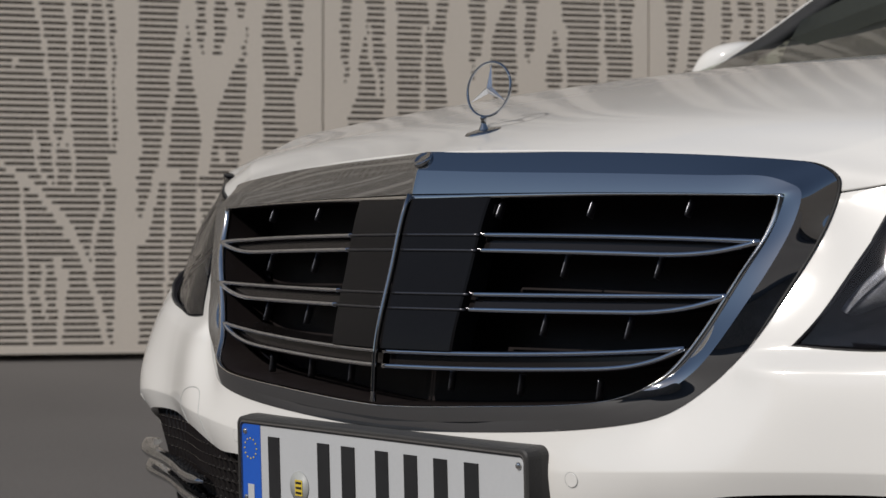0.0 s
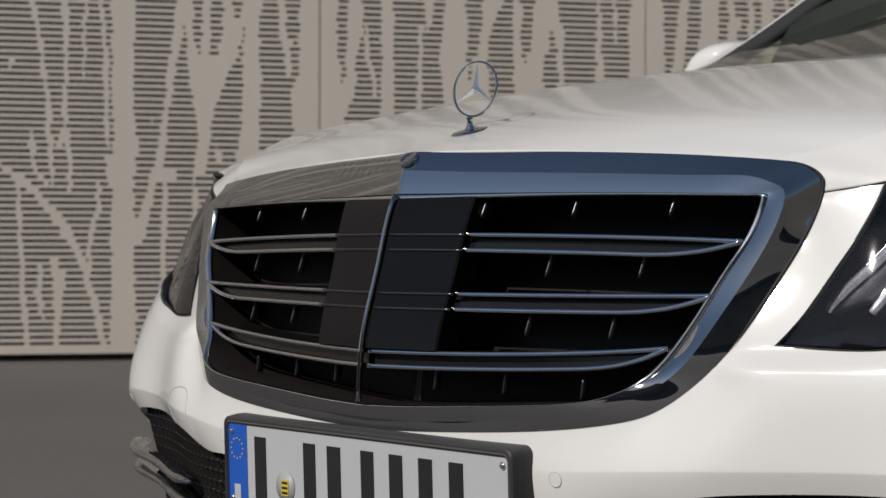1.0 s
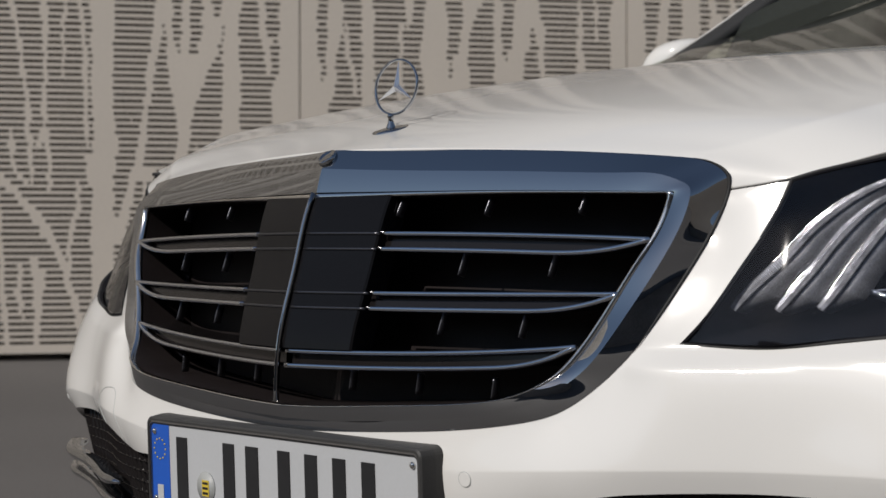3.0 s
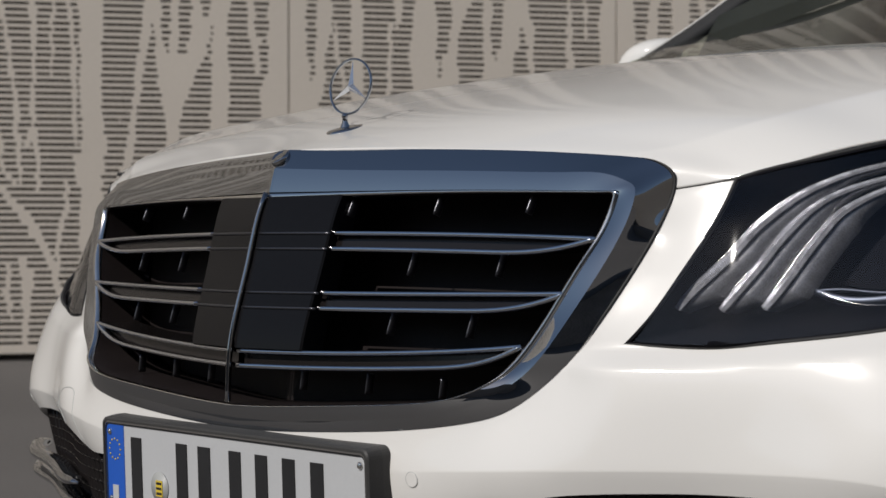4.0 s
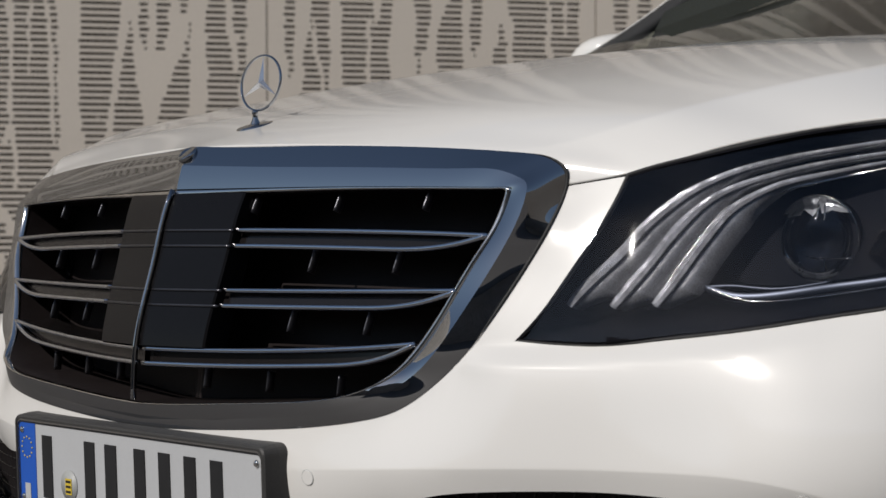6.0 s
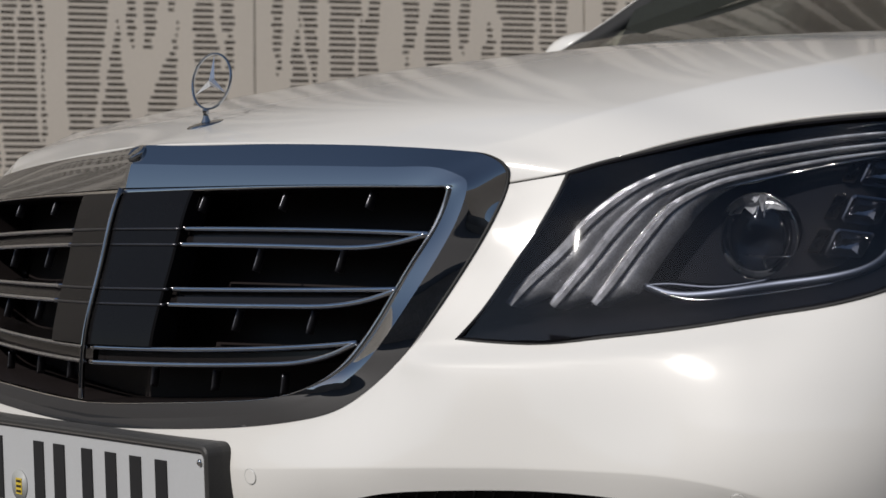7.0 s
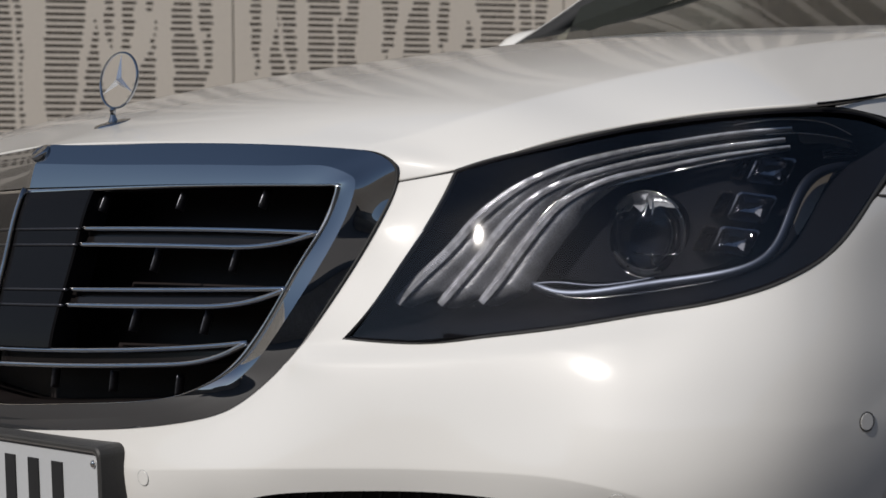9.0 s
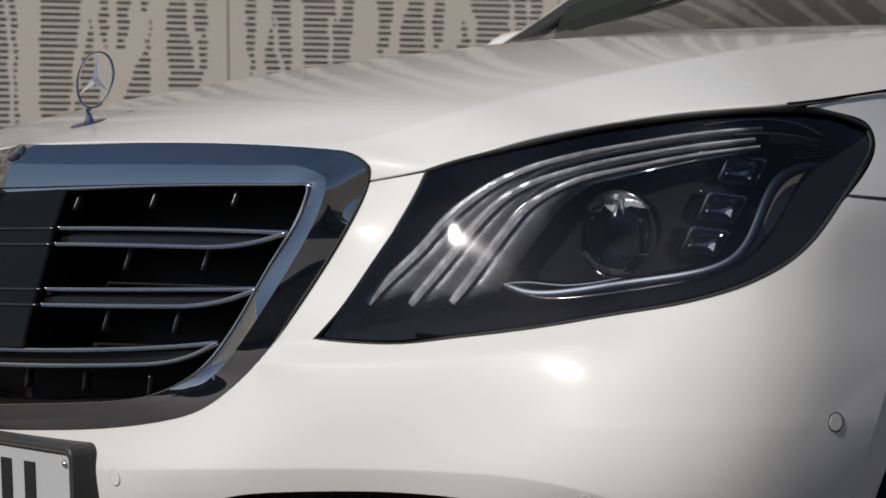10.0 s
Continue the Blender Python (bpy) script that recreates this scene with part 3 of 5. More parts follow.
def surround_lines():
    """Outer edge, ridge and inner edge of the surround in space, station by station."""
    t = np.r_[0, np.cumsum(np.sqrt(np.linalg.norm(np.diff(np.array(RIM_RIDGE), axis=0), axis=1)))]
    u = np.linspace(0, t[-1], 260)
    lines = [np.stack([Spl(t, np.array(p)[:, c])(u) for c in range(3)], 1) for p in (RIM_OUT, RIM_RIDGE, RIM_IN)]
    for p in lines:
        p[0, 0] = p[-1, 0] = 0
    return lines


RIM = surround_lines()[0]
RIM = RIM[(RIM[:, 2] < 0.785)]
RIM_S = s_of_x(RIM[:, 0], RIM[:, 2])
RIM_PULL = RIM - nose(RIM_S, RIM[:, 2])


def bumper_skin(s, z):
    """The nose with a fold above the mouth, below which the skin leans in."""
    d = np.clip(CREASE(np.clip(abs(s), 0, 1)) - z, -0.05, 0.05)
    k = np.clip((abs(s) - 0.2) / 0.2, 0, 1) * np.clip((0.95 - abs(s)) / 0.09, 0, 1)
    p = nose(s, z, -0.21 * (d + np.sqrt(d * d + 0.0008**2)) * k)
    # beside the grille the skin runs in to the surround's edge
    far = np.hypot(abs(np.asarray(s))[..., None] - RIM_S, np.asarray(z)[..., None] - RIM[:, 2])
    w = (far**2 + 0.00006) ** -2.5
    pull = (w @ RIM_PULL) / w.sum(-1)[..., None] * np.exp(-((far.min(-1) / 0.05) ** 2))[..., None]
    return p + (pull + np.array((0, 0.001, 0))) * np.stack([np.sign(s), 1 + 0 * far[..., 0], 1 + 0 * far[..., 0]], -1)


def build_bumper():
    keep = RIM[:, 2] < 0.772
    rim = [(a - (0.003 if z > 0.56 else 0.0), z + (0.003 if z < 0.57 else 0.0)) for a, z in zip(RIM_S[keep], RIM[keep, 2])]
    edge = list(LAMP_IN[1:-1]) + [p for p in LAMP_LOW if p[0] < 1.099]
    outline = [(0.0, 0.17), (1.10, 0.17)] + [p for p in arch(60, 0.42, 205, 100) if p[0] < 1.29 and p[1] > 0.19] + [(1.29, 0.7435), (1.10, 0.753)] + edge[::-1] + [(0.631, 0.7815), (rim[0][0] + 0.002, 0.7725)]
    outline += rim[:-1] + [(0.0, 0.513)]
    clean = [outline[0]]
    for p in outline[1:]:
        if math.hypot(p[0] - clean[-1][0], p[1] - clean[-1][1]) > 0.0015:
            clean.append(p)
    cs = np.linspace(0.3, 0.86, 130)
    fold = [np.stack([cs, CREASE(cs) - o], 1) for o in (-0.0015, 0.0, 0.0015)]
    for side in (1, -1):
        sg = np.array((side, 1, 1))
        skin("bumper", clean, [MOUTH], 0.0075, M_WHITE, car, "white painted bumper skin", side=side, shape=bumper_skin, lines=fold)
        n = len(MOUTH)
        p, q = bumper_skin(MOUTH[:, 0], MOUTH[:, 1]), nose(MOUTH[:, 0], MOUTH[:, 1], -0.035)
        mesh_ob("intake_edge", np.concatenate([p, q]) * sg, [(i, (i + 1) % n, n + (i + 1) % n, n + i) for i in range(n)], M_BLACK, car)
        skin("intake_floor", MOUTH, [], 0.03, M_MATT, car, side=side, out=-0.09)
        intake_mesh(side)
        for z0, z1, s0 in ((0.404, 0.420, 0.44), (0.376, 0.394, 0.40)):
            s = np.linspace(s0, 0.84, 30)
            z = z0 + (z1 - z0) * ((s - s0) / (0.84 - s0)) ** 1.5
            sweep("intake_blade", nose(s, z, -0.008 + 0.012 * ((s - s0) / (0.84 - s0))) * sg, 0.012, 0.028, M_CHROME, car, label="chrome blade across the lower intake", taper=np.clip((s - s0) / 0.05 + 0.35, 0, 1))


def intake_mesh(side):
    """A lattice of short slanted bars, as one dark net."""
    v, f = [], []

    def bar(s0, z0, s1, z1, w):
        d = np.array((s1 - s0, z1 - z0))
        n = np.array((-d[1], d[0])) / np.linalg.norm(d) * w / 2
        k = len(v)
        for (a, b), o in (((s0 - n[0], z0 - n[1]), -0.030), ((s0, z0), -0.024), ((s0 + n[0], z0 + n[1]), -0.030), ((s1 - n[0], z1 - n[1]), -0.030), ((s1, z1), -0.024), ((s1 + n[0], z1 + n[1]), -0.030)):
            v.append(nose(a, b, o) * (side, 1, 1))
        f.extend([(k, k + 1, k + 4, k + 3), (k + 1, k + 2, k + 5, k + 4)])

    for i, z in enumerate(np.arange(0.312, 0.49, 0.014)):
        for j, s in enumerate(np.arange(0.27, 0.875, 0.02)):
            o = s + 0.01 * (i % 2)
            if inside(MOUTH, np.array([o]), np.array([z]))[0]:
                bar(o - 0.0105, z, o + 0.0105, z + 0.0005, 0.0042)
                bar(o, z, o + 0.004, z + 0.014, 0.0034)
    tagged(mesh_ob("intake_mesh", v, f, M_BLACK, car, "black plastic mesh"), kind="stuff")


build_bumper()


def build_fender():
    top = [tuple(p) for p in smooth_line([(1.062, 0.8375), (1.08, 0.8365), (1.117, 0.8315), (1.146, 0.8225), (1.151, 0.805), (1.136, 0.782), (1.103, 0.755)], 40)]
    outline = [(1.29, 0.7455)] + [p for p in arch(40, 0.42, 120, -20) if p[1] > 0.25] + [(2.9, 0.25), (2.9, 0.95), (2.2, 0.93), (1.7, 0.912), (1.4, 0.89), (1.176, 0.857), (1.10, 0.843)] + top
    for side in (1, -1):
        skin("fender", outline, [], 0.03, M_WHITE, car, "white painted front wing", side=side)
        # rolled lip of the wheel arch and the black liner behind it
        sg, edge = np.array((side, 1, 1)), np.array(arch(70, 0.42, 204, -24))
        lip = nose(edge[:, 0], edge[:, 1])
        hub = nose(np.array(1.507), np.array(0.37))
        to = (hub - lip) * (0, 1, 1)
        to /= np.linalg.norm(to, axis=1)[:, None]
        rows = [lip + (to * a - np.array((b, 0, 0))) for a, b in ((0, 0.0), (0.0015, 0.0008), (0.025, 0.004), (0.050, 0.012))]
        mesh_ob("arch_lip", np.stack(rows, 1).reshape(-1, 3) * sg, grid_faces(70, 4, side < 0), M_WHITE, car, "painted rolled wheel arch lip")
        rows = [rows[-1], rows[-1] - np.array((0.26, 0, 0))]
        mesh_ob("arch_liner", np.stack(rows, 1).reshape(-1, 3) * sg, grid_faces(70, 2, side < 0), M_RUBBER, car, "black wheel arch liner")


build_fender()

# bonnet: middle line and side edge, from the front to the screen
B_V = [0, 0.06, 0.14, 0.24, 0.34, 0.42, 0.52, 0.70, 0.86, 1.0]
B_MID = [(0.0315, 0.8292), (0.084, 0.846), (0.15, 0.867), (0.24, 0.890), (0.36, 0.917), (0.47, 0.940), (0.60, 0.965), (0.82, 0.990), (1.0, 0.998), (1.14, 1.001)]
LID = [(0.632, 0.7812), (0.72, 0.8035), (0.82, 0.8212), (0.92, 0.8312), (1.0, 0.8350), (1.10, 0.8440)]
B_EDGE = [(0.529, 0.120, 0.7745)] + [tuple(nose(np.array(a), np.array(z)) + np.array((0, 0.003, 0.0035))) for a, z in LID] + [(0.893, 0.80, 0.905), (0.896, 1.05, 0.937), (0.89, 1.24, 0.958)]
FOLD = Spl([0, 0.10, 0.175, 0.22, 0.29, 0.354, 0.452, 0.553, 1.0], [0.885, 0.877, 0.868, 0.857, 0.85, 0.842, 0.838, 0.832, 0.82])


def bonnet_drop(a, v):
    """How far the bonnet has fallen from middle (0) to edge (1): a flat deck, a fold, a steeper flank; at the front a square shoulder."""
    fold = FOLD(v)

    def deck(a):
        return np.where(a < fold, 0.47 * (a / fold) ** 2.3, 0.47 + 0.53 * (np.clip(a - fold, 0, 1) / (1 - fold)) ** 1.02)
    f = (deck(a) + deck(abs(a - 0.005)) + deck(np.minimum(a + 0.005, 1)) + deck(abs(a - 0.0025)) + deck(np.minimum(a + 0.0025, 1))) / 5
    k = np.clip((a - 0.9) / 0.1, 0, 1)
    f = f * (1 - k) + deck(a) * k
    lip = 0.5 * a**2 + 0.5 * a**30
    w = np.clip(1 - v / 0.08, 0, 1)
    w = w * w * (3 - 2 * w)
    return lip * w + f * (1 - w)


def bonnet_at(q, v):
    my, mz = Spl(B_V, [p[0] for p in B_MID])(v), Spl(B_V, [p[1] for p in B_MID])(v)
    ex, ey, ez = (Spl(B_V, [p[c] for p in B_EDGE])(v) for c in range(3))
    a = abs(q)
    p = 1.15 + 1.05 * np.clip(v / 0.2, 0, 1)
    y = my + (ey - my) * ((a * a + 0.0004) ** (p / 2) - 0.0004 ** (p / 2))
    return np.stack([q * ex, y, mz - (mz - ez) * bonnet_drop(a, v)], -1)


def build_bonnet():
    nq, nv = 281, 110
    q = np.sin(np.linspace(-1, 1, nq) * np.pi / 2) * 0.7 + np.linspace(-1, 1, nq) * 0.3
    vv = np.linspace(0, 1, nv) ** 1.25
    g = bonnet_at(*np.meshgrid(q, vv, indexing="ij")).reshape(-1, 3)
    f = grid_faces(nq, nv)
    ob = mesh_ob("bonnet", g, f, M_WHITE, car, "white painted bonnet")
    m = ob.modifiers.new("thick", "SOLIDIFY")
    m.thickness, m.offset = 0.004, -1
    return ob


build_bonnet()


# ---- grille ----
grille = tagged(new("grille"), "chrome-framed radiator grille with three double louvres")
grille.parent = car


def both(line):
    """A half outline and its mirror image, as one closed ring."""
    return np.concatenate([line, (line * (-1, 1, 1))[-2:0:-1]])


def build_surround():
    op, rp, ip = surround_lines()
    i = ip[:, [0, 2]]
    mid = np.array([0, 0.66])
    to = (i - mid) / np.linalg.norm(i - mid, axis=1)[:, None]
    slim = (1 - 0.8 * ease((0.60 - i[:, 1]) / 0.03))[:, None]
    l0 = i - to * 0.003 * slim
    l1 = i - to * 0.0095 * slim
    lp0, lp1 = np.stack([l0[:, 0], ip[:, 1] - 0.003, l0[:, 1]], 1), np.stack([l1[:, 0], ip[:, 1] - 0.001, l1[:, 1]], 1)
    lp2 = lp1 + np.array((0, 0.007, 0))
    back = op.copy()
    inward = np.stack([i[:, 0], i[:, 1] - 0.66], 1)
    inward /= np.linalg.norm(inward, axis=1)[:, None]
    back += np.stack([-0.06 * inward[:, 0], 0.05 + 0 * i[:, 0], -0.02 * inward[:, 1]], 1)
    k = len(both(op))

    def faces_of(pairs, crowns):
        v, f = [], []
        for (a, b), crown in zip(pairs, crowns):
            n0 = len(v)
            n = np.cross(np.gradient(a, axis=0), b - a)
            n *= -np.sign(n[:, 1:2]) / (np.linalg.norm(n, axis=1)[:, None] + 1e-9)
            rows = [both(a * (1 - t) + b * t + n * 0.0032 * crown * t * (1 - t)) for t in (0, 0.04, 0.2, 0.35, 0.5, 0.65, 0.8, 0.96, 1)]
            v += [p for q in rows for p in q]
            f += [(n0 + c * k + d, n0 + c * k + (d + 1) % k, n0 + (c + 1) * k + (d + 1) % k, n0 + (c + 1) * k + d) for c in range(8) for d in range(k)]
        return v, f

    mesh_ob("surround", *faces_of(((op, rp), (rp, ip)), (0.35, 0.45)), M_CHROME, grille, "wide polished chrome surround")
    n = (op[:, 2] < 0.806) & (op[:, 2] > 0.61)
    for side in (1, -1):
        sweep("surround_seal", (op[n] + np.array((0.0008, -0.0003, 0))) * np.array((side, 1, 1)), 0.0026, 0.003, M_RUBBER, grille, label="thin black seal beside the chrome", taper=np.clip(np.minimum(np.arange(n.sum()), np.arange(n.sum())[::-1]) / 14, 0.1, 1))
    mesh_ob("surround_gasket", *faces_of(((back, op),), (0,)), M_HOUSING, grille, "black gasket behind the chrome")
    rings = [both(p) for p in (ip + np.array((0, 0.004, 0)), lp0, lp1, lp2)]
    v = np.concatenate(rings)
    f = [(a * k + b, a * k + (b + 1) % k, (a + 1) * k + (b + 1) % k, (a + 1) * k + b) for a in range(len(rings) - 1) for b in range(k)]
    mesh_ob("inner_lip", v, f, M_STRIP, grille, "thin chrome inner lip")
    # dark back of the grille
    pts = both(prow(l1[:, 0], l1[:, 1], 0.0))
    v2, f2 = patch(pts[:, [0, 2]], [], 0.05)
    mesh_ob("backing", prow(v2[:, 0], v2[:, 1], 0.085), f2, M_DUCT, grille)
    wall = np.concatenate([both(lp2), both(prow(l1[:, 0], l1[:, 1], 0.085))])
    mesh_ob("duct", wall, [(b, (b + 1) % k, k + (b + 1) % k, k + b) for b in range(k)], M_DUCT, grille)


build_surround()

# louvres: tip x, tip z, then the heights of upper and lower strip at the centre bar
LOUVRES = [(0.474, 0.7245, 0.7325, 0.7150), (0.450, 0.6700, 0.6655, 0.6485), (0.409, 0.6165, 0.5990, 0.5825)]


def louvre(tip, zt, zu, zl, side):
    x = np.linspace(0.0, 1.0, 60)
    up = zu + (zt - zu) * x**2 * 0.9 + (zt - zu) * 0.1 * x**8
    lo0 = zl + (zt - zu) * x**2 * 0.9
    k = np.clip((x - 0.72) / 0.28, 0, 1)
    lo = lo0 + (up - lo0) * k**2.6
    sg = np.array((side, 1, 1))
    xs = 0.006 + x * (tip - 0.006)
    cover = 0.112 if zt > 0.63 else 0.0
    a = xs > cover
    sweep("louvre_strip", (prow(xs, up, 0.004) * sg)[a], 0.0052, 0.008, M_DARKCHROME, grille)
    sweep("louvre_strip", (prow(xs, lo, 0.0035) * sg)[a], 0.0056, 0.008, M_DARKCHROME, grille)
    b = xs <= cover + 0.01
    if cover:
        sweep("cover_strip", (prow(xs, up, -0.0015) * sg)[b], 0.0030, 0.003, M_SMOKE, grille)
        sweep("cover_strip", (prow(xs, lo, -0.0015) * sg)[b], 0.0030, 0.003, M_SMOKE, grille)
    # dark blade behind the strips
    rows = [prow(xs, up - 0.001, 0.012), prow(xs, up + 0.001, 0.06), prow(xs, lo - 0.002, 0.06), prow(xs, lo + 0.001, 0.012)]
    v = np.stack(rows, 1).reshape(-1, 3) * sg
    f = [(i * 4 + j, (i + 1) * 4 + j, (i + 1) * 4 + (j + 1) % 4, i * 4 + (j + 1) % 4) for i in range(59) for j in range(4)]
    mesh_ob("louvre_blade", v, f, M_BLACK, grille, smooth=False)


for row in LOUVRES:
    for side in (1, -1):
        louvre(*row, side)

zb = np.linspace(0.541, 0.779, 20)
bar = prow(np.zeros(20), zb, -0.004)
sweep("centre_bar", bar, 0.0042, 0.007, M_CHROME, grille, label="slim chrome centre bar", power=0.5)


def radar_cover(side):
    z = np.linspace(0.6025, 0.7745, 24)
    xo = np.interp(z, (0.6, 0.775), (0.108, 0.118))
    rows = [prow(np.full(24, 0.003), z, -0.001), prow(xo - 0.002, z, -0.001), prow(xo, z, 0.001), prow(xo, z, 0.03)]
    v = np.stack(rows, 1).reshape(-1, 3) * np.array((side, 1, 1))
    mesh_ob("radar_cover", v, grid_faces(24, 4, side < 0), M_RADAR, grille, "smooth glossy black radar cover", smooth=False)


radar_cover(1)
radar_cover(-1)


def fin(x, z0, z1):
    """A small upright rib between two louvres."""
    z = np.linspace(z0 + 0.3 * (z1 - z0), z1, 6)
    sweep("fin", prow(np.full(6, x + math.copysign(0.009, x)) + (z - z0) * 0.12, z, 0.02), 0.0034, 0.011, M_SMOKE, grille, power=0.9)


for z0, z1, xs in ((0.743, 0.769, (0.109, 0.235, 0.360)), (0.675, 0.71, (0.099, 0.215, 0.336)), (0.612, 0.645, (0.095, 0.204, 0.314)), (0.548, 0.58, (0.082, 0.180, 0.284))):
    for x in xs:
        fin(x, z0, z1)
        fin(-x, z0, z1)


# ---- headlamps ----
def on_lamp(points, n, out):
    p = smooth_line(points, n)
    return nose(p[:, 0], p[:, 1], out)


def inset(outline, w):
    """The outline moved inwards by w."""
    o = np.array(outline)
    nrm = np.roll(o, -1, 0) - np.roll(o, 1, 0)
    nrm = np.stack([-nrm[:, 1], nrm[:, 0]], 1)
    nrm /= np.linalg.norm(nrm, axis=1)[:, None]
    return o + nrm * w


GUIDES = ([(0.580, 0.655), (0.597, 0.676), (0.627, 0.706), (0.648, 0.731), (0.668, 0.749), (0.690, 0.764), (0.708, 0.773), (0.738, 0.784), (0.786, 0.795), (0.850, 0.805), (0.930, 0.813), (1.016, 0.818)],
          [(0.622, 0.654), (0.640, 0.677), (0.661, 0.704), (0.675, 0.723), (0.694, 0.743), (0.712, 0.757), (0.740, 0.770), (0.790, 0.783), (0.860, 0.795), (1.01, 0.808)],
          [(0.663, 0.656), (0.684, 0.683), (0.697, 0.702), (0.716, 0.727), (0.733, 0.745), (0.754, 0.758), (0.790, 0.772), (0.830, 0.780), (0.900, 0.790), (1.02, 0.801)])
TRIM = [(0.712, 0.674), (0.74, 0.666), (0.784, 0.666), (0.848, 0.674), (0.912, 0.681), (0.972, 0.694), (1.003, 0.717), (1.032, 0.753), (1.063, 0.774), (1.104, 0.783), (1.132, 0.786)]


# the lens bows a little out of the body's skin on its way round
LENS_BOW = Spl([0.53, 0.588, 0.64, 0.69, 0.735, 0.80, 0.87, 0.93, 0.98, 1.04, 1.10, 1.15], [-0.0005, 0.0033, 0.0050, 0.0008, -0.0032, -0.0070, -0.0100, -0.0118, -0.0115, -0.0070, -0.0018, 0.001])


LAMP_CREST = Spl([0.53, 0.632, 0.72, 0.82, 0.92, 1.0, 1.10, 1.16], [0.76, 0.7825, 0.8035, 0.8212, 0.8312, 0.8350, 0.838, 0.838])


def lens_bow(s, z):
    """The bow of the lens, which dies away below the bonnet's edge."""
    return LENS_BOW(s) * ease((LAMP_CREST(s) - z) / 0.045)


def build_headlamp(side):
    lamp = tagged(new("headlamp"), "dark headlamp with three light-guide strips behind a clear lens")
    lamp.parent = car
    sg = np.array((side, 1, 1))
    lens = skin("lens", inset(LAMP, 0.0012), [], 0.012, M_LENS, lamp, "clear plastic lens", side=side, shape=lambda s, z: nose(s, z, 0.0022 + lens_bow(s, z) - 0.5 * (z - 0.715) ** 2, 0.0))
    lens.visible_shadow = False

    def bowl(s, z):
        d = np.clip(to_line(LAMP, s, z) / 0.035, 0, 1) * inside(LAMP, s, z)
        return nose(s, z, -0.006 + np.minimum(lens_bow(s, z), 0) - 0.105 * d * d * (3 - 2 * d))

    skin("housing", LAMP, [], 0.009, M_HOUSING, lamp, "black lamp housing", side=side, shape=bowl, exact=False)
    sweep("seal", nose(LAMP[:, 0], LAMP[:, 1], -0.002) * sg, 0.0036, 0.005, M_RUBBER, lamp, closed=True, label="black rubber seal")
    inner = inset(LAMP, 0.003)
    k = len(LAMP)
    v = np.concatenate([nose(LAMP[:, 0], LAMP[:, 1], -0.0005), nose(inner[:, 0], inner[:, 1], lens_bow(inner[:, 0], inner[:, 1]) + 0.0005)]) * sg
    mesh_ob("rim", v, [(i, (i + 1) % k, k + (i + 1) % k, k + i) for i in range(k)], M_HOUSING, lamp)
    for pts, deep in zip(GUIDES, (-0.022, -0.03, -0.036)):
        n = 420
        flat = smooth_line(pts, n)
        line = nose(flat[:, 0], flat[:, 1], deep) * sg
        up = nose(flat[:, 0], flat[:, 1], deep + 0.02) * sg - line
        t = np.linspace(0, 1, n)
        width = np.interp(t, (0, 0.03, 0.3, 0.5, 0.75, 1), (0.9, 1.15, 1.25, 0.75, 0.42, 0.25)) * (1 + 0.32 * (np.arange(n) % 2))
        sweep("light_guide", line, 0.0078, 0.008, M_GUIDE, lamp, up=up, taper=width, label="clear ribbed light guide", sides=8, smooth=False)
        # grey blade that runs beside and behind the guide
        fade = np.interp(t, (0, 0.08, 0.35, 0.55, 1), (0.3, 1, 1, 0.45, 0.3))
        rows = []
        for off, d in ((0.003, -0.001), (0.010, -0.002), (0.018, -0.006), (0.025, -0.016)):
            q = flat + np.stack([0 * t + off * fade, -0.5 * off * fade], 1)
            rows.append(nose(q[:, 0], q[:, 1], deep + d) * sg)
        mesh_ob("guide_blade", np.stack(rows, 1).reshape(-1, 3), grid_faces(n, 4), M_BLADE, lamp, "smoke grey plastic blade")
        lead = flat + np.stack([-0.006 * fade, 0.003 * fade], 1)
        sweep("guide_edge", nose(lead[:, 0], lead[:, 1], deep - 0.003) * sg, 0.0016, 0.004, M_STRIP, lamp, up=up)
    path = smooth_line(TRIM, 90)
    band = np.interp(np.linspace(0, 1, 90), (0, 0.04, 0.2, 0.5, 0.8, 1), (0.6, 0.85, 0.85, 0.8, 1.15, 0.5))
    line = nose(path[:, 0], path[:, 1], -0.045) * sg
    sweep("trim", line, 0.0100, 0.005, M_LAMPTRIM, lamp, up=nose(path[:, 0], path[:, 1], -0.025) * sg - line, label="satin grey trim strip", power=0.5, taper=band)
    sweep("trim", on_lamp([(0.712, 0.674), (0.745, 0.6755), (0.787, 0.673), (0.85, 0.680)], 30, -0.046) * sg, 0.0028, 0.006, M_LAMPTRIM, lamp)
    for pts, w, d in (([(0.945, 0.8215), (0.985, 0.8255), (1.03, 0.826), (1.07, 0.822), (1.10, 0.812)], 0.0012, -0.02), ([(0.72, 0.673), (0.76, 0.6625), (0.80, 0.6625), (0.86, 0.669), (0.92, 0.677)], 0.0012, -0.036),
                      ([(0.700, 0.693), (0.715, 0.713), (0.735, 0.733), (0.760, 0.750), (0.790, 0.765), (0.830, 0.7735), (0.880, 0.781), (1.0, 0.796)], 0.0030, -0.045), ([(0.985, 0.812), (1.03, 0.8135), (1.075, 0.811), (1.11, 0.806)], 0.0012, -0.03)):
        sweep("accent_line", on_lamp(pts, 60, d) * sg, w, w, M_STRIP, lamp)
